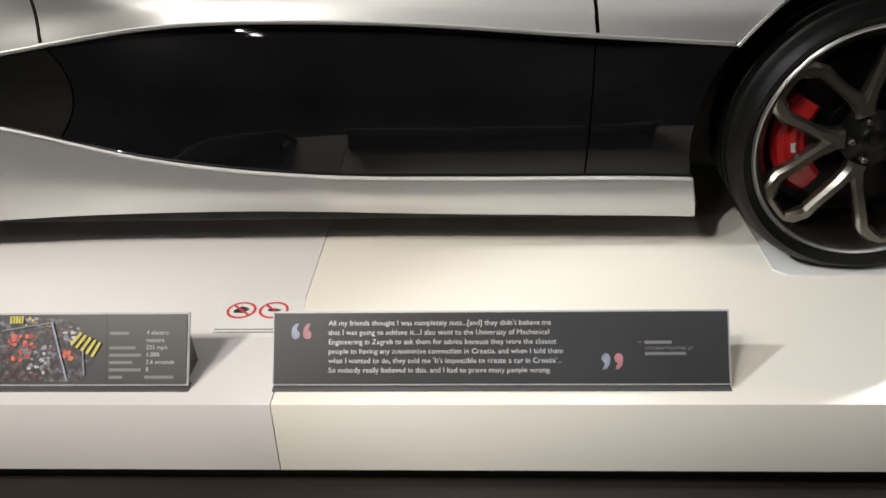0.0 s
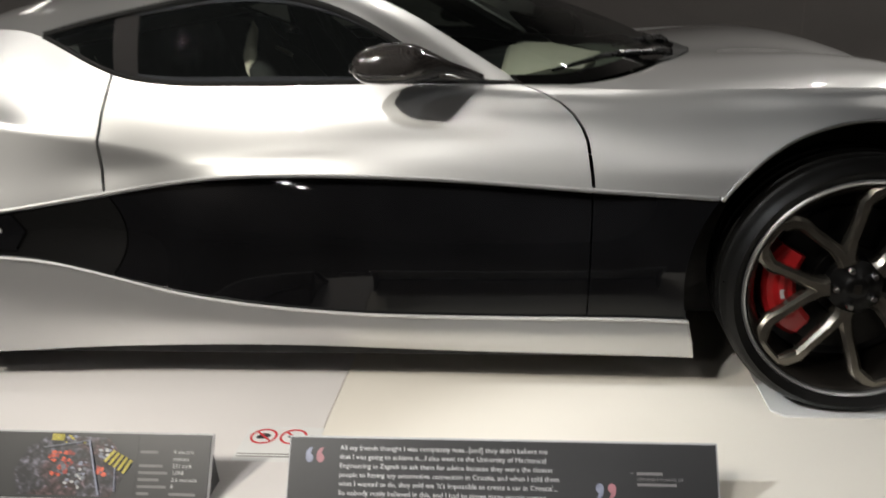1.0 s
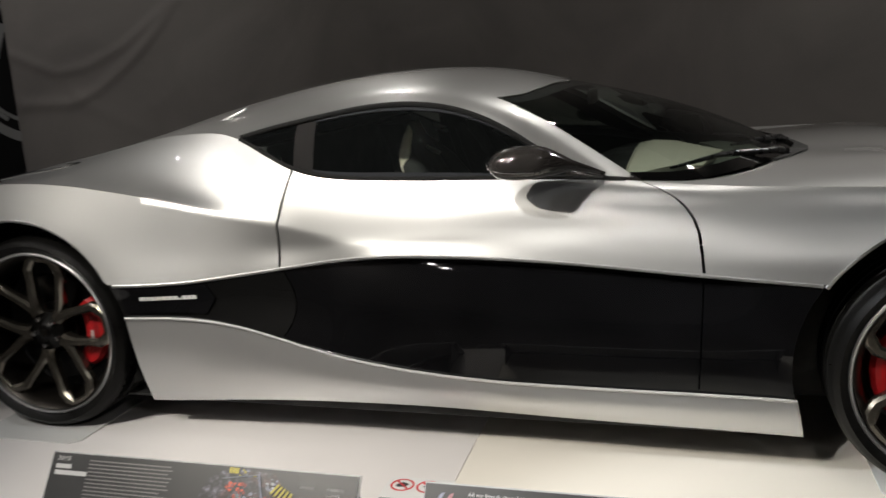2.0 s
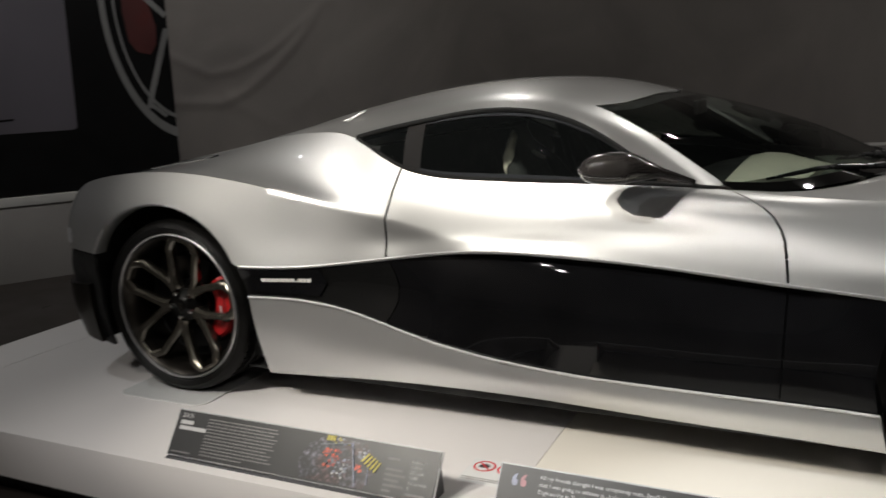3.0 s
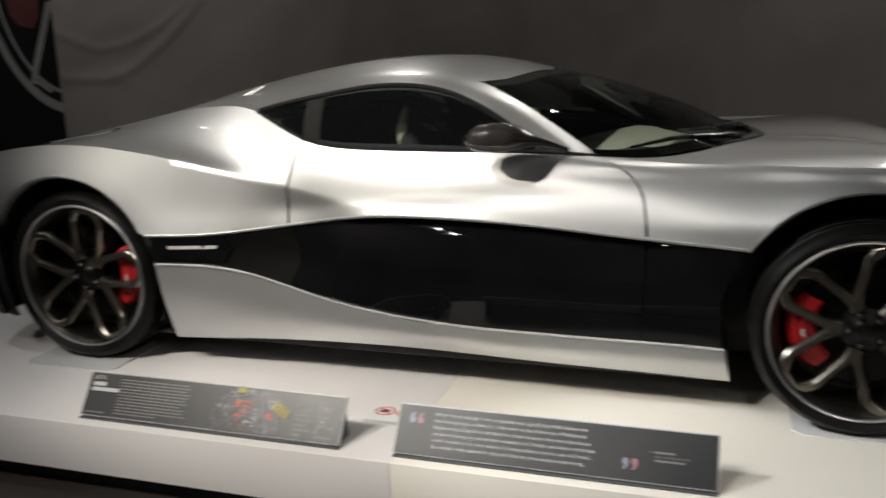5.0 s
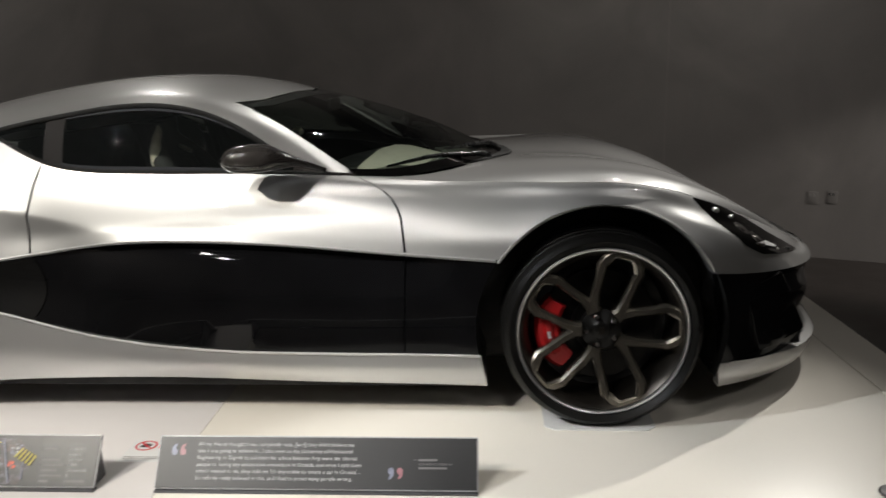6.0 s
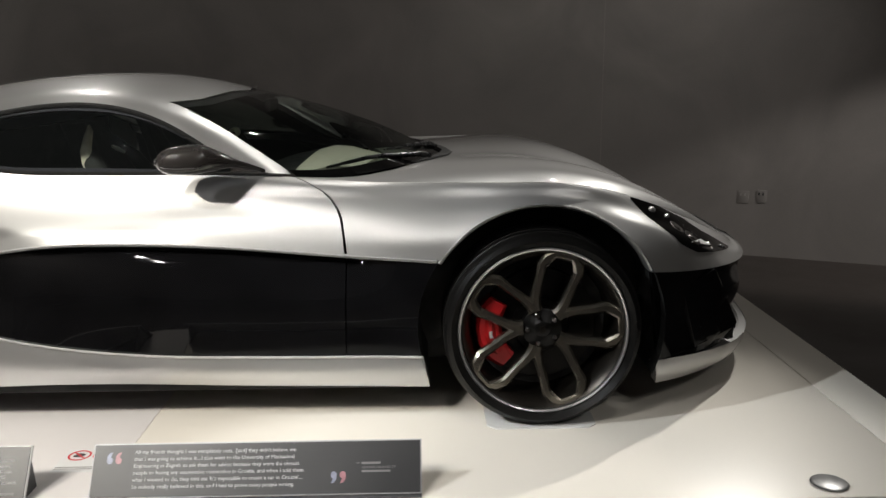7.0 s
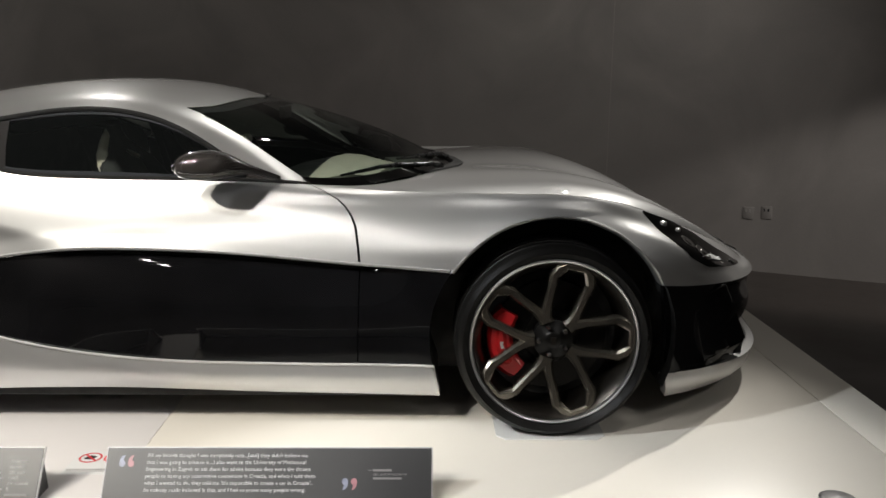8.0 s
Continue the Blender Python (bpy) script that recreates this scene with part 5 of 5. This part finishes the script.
def seat_at(yc, wings):
    """A bucket seat with wings, a head rest and pale side bolsters."""
    spec = [(0.0, 0.25), (0.08, 0.27), (0.22, 0.24), (0.36, 0.20), (0.44, 0.14), (0.50, 0.115), (0.57, 0.10)]
    bm = bmesh.new()
    rings = []
    for h, w in spec:
        x = -1.42 - 0.42 * h
        z = 0.42 + h * 0.96
        ring = []
        for i in range(16):
            a = i * math.tau / 16
            c, d = math.cos(a), math.sin(a)
            ring.append(bm.verts.new((x + 0.055 * d + (0.05 * abs(c) ** 3 if d > -0.2 else 0), yc + w * math.copysign(abs(c) ** 0.7, c), z)))
        rings.append(ring)
    for a, b in zip(rings, rings[1:]):
        for i in range(16):
            bm.faces.new((a[i], a[(i + 1) % 16], b[(i + 1) % 16], b[i]))
    bm.faces.new(rings[0]), bm.faces.new(rings[-1])
    back = part("seat", bm, DARK_LEATHER, car, "dark bucket seat with cream bolsters", 60)
    part("cushion", boxed(-1.48, yc - 0.25, 0.27, -1.0, yc + 0.25, 0.42, 0.05), DARK_LEATHER, back)
    for k in (1, -1):
        part("bolster", tube([(-1.37, yc + k * 0.235, 0.44), (-1.42, yc + k * 0.25, 0.57), (-1.47, yc + k * 0.235, 0.70), (-1.535, yc + k * 0.19, 0.81), (-1.60, yc + k * 0.13, 0.90)], [0.045, 0.05, 0.05, 0.04, 0.02], 10), DARK_LEATHER, back)
    wing = [(-1.553, 0.968), (-1.572, 0.93), (-1.590, 0.875), (-1.586, 0.83), (-1.568, 0.79), (-1.552, 0.80), (-1.556, 0.85), (-1.552, 0.90), (-1.543, 0.945)]
    for k in wings:
        bm = prism(wing, 0.034, Matrix.Translation((0, yc + k * 0.165, 0)) @ Matrix.Rotation(radians(90), 4, "X"))
        bmesh.ops.bevel(bm, geom=[e for e in bm.edges if abs(e.verts[0].co.y - e.verts[1].co.y) < 0.001], offset=0.010, segments=3, profile=0.5, affect="EDGES")
        part("shoulder_wing", bm, LEATHER, back, "cream leather shoulder wing", 50)


for side in (1, -1):
    part("inner_belt_trim", tube([(-1.90, 0.84 * side, 0.905), (-1.875, 0.845 * side, 0.846), (-1.70, 0.85 * side, 0.846), (-1.40, 0.85 * side, 0.842)], 0.003, 6), CHROME, car, "thin bright trim along the inner window edge")
part("seat_buckle", tube([(-1.562, -0.35, 0.874), (-1.54, -0.35, 0.862), (-1.516, -0.35, 0.850)], [0.005, 0.008, 0.006], 8), LEATHER, car, "pale belt guide on the seat")
seat_at(-0.40, (-1,))
seat_at(0.40, ())
def wheel_ring(a0, a1, n):
    return [(-1.20 - 0.06 * math.sin(a), 0.40 + 0.17 * math.cos(a), 0.72 + 0.15 * math.sin(a)) for a in np.linspace(a0, a1, n)]


steer = part("steering_wheel", tube(wheel_ring(0, math.tau * 31 / 32, 32), 0.016, 8, True), DARK_LEATHER, car, "dark steering wheel with a cream grip")
part("grip", tube(wheel_ring(1.35, 1.9, 8), 0.021, 10), LEATHER, steer, "cream leather grip")
part("hub", boxed(-1.21, 0.33, 0.66, -1.15, 0.47, 0.76, 0.02), DARK_LEATHER, steer)
part("rear_view_mirror", boxed(-1.02, -0.11, 0.985, -1.0, 0.11, 1.035, 0.008), TRIM, car, "black rear-view mirror")

# ---------------------------------------------------------------- mural, ledge and sockets on the walls
EDGE_PT = Vector((-5.484, 2.088, 0))
MURAL = Matrix.Translation(EDGE_PT) @ Matrix.Rotation(math.atan2(CORNER.y - LEFT_END.y, CORNER.x - LEFT_END.x), 4, "Z")
mural = thing("wall_mural", "large dim photographic mural of a silver car's wheel", "mural", tuple(EDGE_PT))


def on_wall(outline, lift, depth):
    """Flat outline of (along the wall, up), proud of the wall by lift."""
    return prism(outline, depth, MURAL @ Matrix.Translation((0, -lift, 0)) @ Matrix.Rotation(radians(90), 4, "X"))


def oval(rx, rz, a0, a1, n=30, cx=0.12, cz=1.87):
    return [(cx + rx * math.cos(radians(lerp(a0, a1, k / n))), cz + rz * math.sin(radians(lerp(a0, a1, k / n)))) for k in range(n + 1)]


def arc_band(rx, rz, w, a0, a1):
    return oval(rx, rz, a0, a1) + oval(rx - w * 0.6, rz - w, a1, a0)


part("print_panel", on_wall([(-4.6, 0.40), (0, 0.40), (0, 3.6), (-4.6, 3.6)], 0.0, 0.02), POSTER_BLACK, mural, "black part of the printed mural", 0)
part("body_print", on_wall([(-4.6, 0.70), (-1.92, 0.80), (-1.36, 0.86), (-0.80, 0.865), (-0.765, 0.88), (-0.752, 1.88), (-0.70, 2.6), (-0.55, 3.58), (-4.6, 3.58)], 0.02, 0.002), POSTER_GREY, mural, "dim silver bodywork in the print", 0)
part("body_line", on_wall([(-4.6, 0.86), (-1.92, 0.93), (-1.2, 0.97), (-1.2, 0.955), (-1.92, 0.91), (-4.6, 0.83)], 0.022, 0.002), POSTER_BLACK, mural, smooth=0)
part("rim_print", on_wall(arc_band(0.63, 1.13, 0.075, 168, 259), 0.02, 0.003), POSTER_RIM, mural, "grey wheel rim in the print", 0)
part("rim_print", on_wall(arc_band(0.53, 0.98, 0.03, 160, 257), 0.02, 0.003), POSTER_RIM, mural, "grey wheel rim in the print", 0)
part("caliper_print", on_wall([(-0.31, 1.52), (-0.25, 1.44), (-0.15, 1.42), (-0.10, 1.50), (-0.09, 1.64), (-0.13, 1.80), (-0.17, 1.92), (-0.33, 1.95), (-0.34, 1.75)], 0.02, 0.003), POSTER_RED, mural, "dull red caliper in the print", 0)
for a, b in (((-0.01, 1.62), (-0.17, 1.12)), ((-0.36, 2.05), (-0.01, 1.72)), ((-0.17, 1.12), (-0.20, 1.0))):
    part("spoke_print", on_wall(slab(*a, *b, 0.045), 0.0235, 0.003), POSTER_RIM, mural, smooth=0)
part("spoke_print", on_wall(slab(-0.20, 1.04, -0.07, 0.93, 0.03), 0.0235, 0.003), POSTER_RIM, mural, smooth=0)
BENCH = material("grey_bench_paint", (0.33, 0.32, 0.31), 0.6, vary=0.12, scale=2.0)
tagged(mesh_object("wall_base", boxed(-5.5, -0.05, FLOOR_Z, 1.5, -0.002, 0.323, 0.002, MURAL), BENCH), "grey painted wall base under the ledge", "wall base", kind="structure")
ledge = tagged(mesh_object("ledge", boxed(-5.5, -0.06, 0.325, 1.5, 0, 0.392, 0.004, MURAL), LEDGE), "pale ledge running along the wall under the mural", "ledge", kind="structure")


# soft ridges beside the mural, shaping light streaks into the wall surface
STREAKS = (
    (((0.0, 1.40), (0.32, 1.25), (0.53, 1.28), (0.86, 1.43), (1.18, 1.67), (1.39, 1.84), (1.6, 2.05)), 0.011, 0.035),
    (((0.05, 1.03), (0.40, 1.01), (0.62, 1.10), (0.91, 1.31), (1.21, 1.60), (1.6, 2.02)), 0.014, 0.040),
    (((0.45, 1.04), (0.75, 0.88), (1.05, 0.70)), 0.006, 0.06),
    (((1.10, 0.95), (1.40, 1.15), (1.55, 1.40), (1.62, 1.62)), 0.006, 0.06),
)


def streak_height(x, z):
    h = 0.0
    for line, height, width in STREAKS:
        best = 9.0
        for (x0, z0), (x1, z1) in zip(line, line[1:]):
            k = min(max(((x - x0) * (x1 - x0) + (z - z0) * (z1 - z0)) / ((x1 - x0) ** 2 + (z1 - z0) ** 2), 0), 1)
            best = min(best, math.hypot(x - x0 - k * (x1 - x0), z - z0 - k * (z1 - z0)))
        h += height * math.exp(-((best / width) ** 2))
    h += 0.007 * noise.noise((x * 1.7, z * 1.7, 3.0))
    return max(h, -0.01) * min(max((1.5 - x) / 0.3, 0), 1) * min(max((z - 0.5) / 0.2, 0), 1)


bm = bmesh.new()
sheet_rows = [[bm.verts.new(MURAL @ Vector((0.006 + 1.5 * i / 60, -0.014 - streak_height(1.5 * i / 60, 0.4 + 2.2 * j / 88), 0.4 + 2.2 * j / 88))) for j in range(89)] for i in range(61)]
for a, b in zip(sheet_rows, sheet_rows[1:]):
    for j in range(88):
        bm.faces.new((a[j], b[j], b[j + 1], a[j + 1]))
part("streak_relief", bm, WALL, wall_w, "grey wall relief with ridges standing in for light streaks", 180)


def socket(x, y, z, w, h, label, dark):
    ob = thing("wall_socket", label, "socket", (x, y, z), "wall sockets")
    ang = math.atan2(RIGHT_END.y - CORNER.y, RIGHT_END.x - CORNER.x)
    m = Matrix.Translation((x, y, z)) @ Matrix.Rotation(ang, 4, "Z")
    part("cover_plate", boxed(-w / 2, -0.004, -h / 2, w / 2, 0.004, h / 2, 0.0015, m), PLASTIC, ob)
    for k in (-1, 1):
        part("outlet", boxed(-0.010 + 0.014 * k, -0.0052, h * 0.10, 0.0 + 0.014 * k, -0.003, h * 0.32, 0.0, m), (PLACARD if dark else PALE_PLASTIC), ob)
    return ob


t_n = (RIGHT_END - CORNER).normalized()


def on_north(x):
    return CORNER.y + (x - CORNER.x) * t_n.y / t_n.x


socket(2.135, on_north(2.135), 0.202, 0.067, 0.094, "grey wall socket with dark slots on plaster", True)
socket(2.018, on_north(2.018), 0.191, 0.074, 0.09, "grey wall socket with pale slots on plaster", False)

part("wall_joint", boxed(-0.002, -0.0015, FLOOR_Z, 0.002, 0.002, 4.6, 0, Matrix.Translation((1.03, on_north(1.03), 0)) @ Matrix.Rotation(math.atan2(t_n.y, t_n.x), 4, "Z")), SEAM, wall_n, smooth=0)
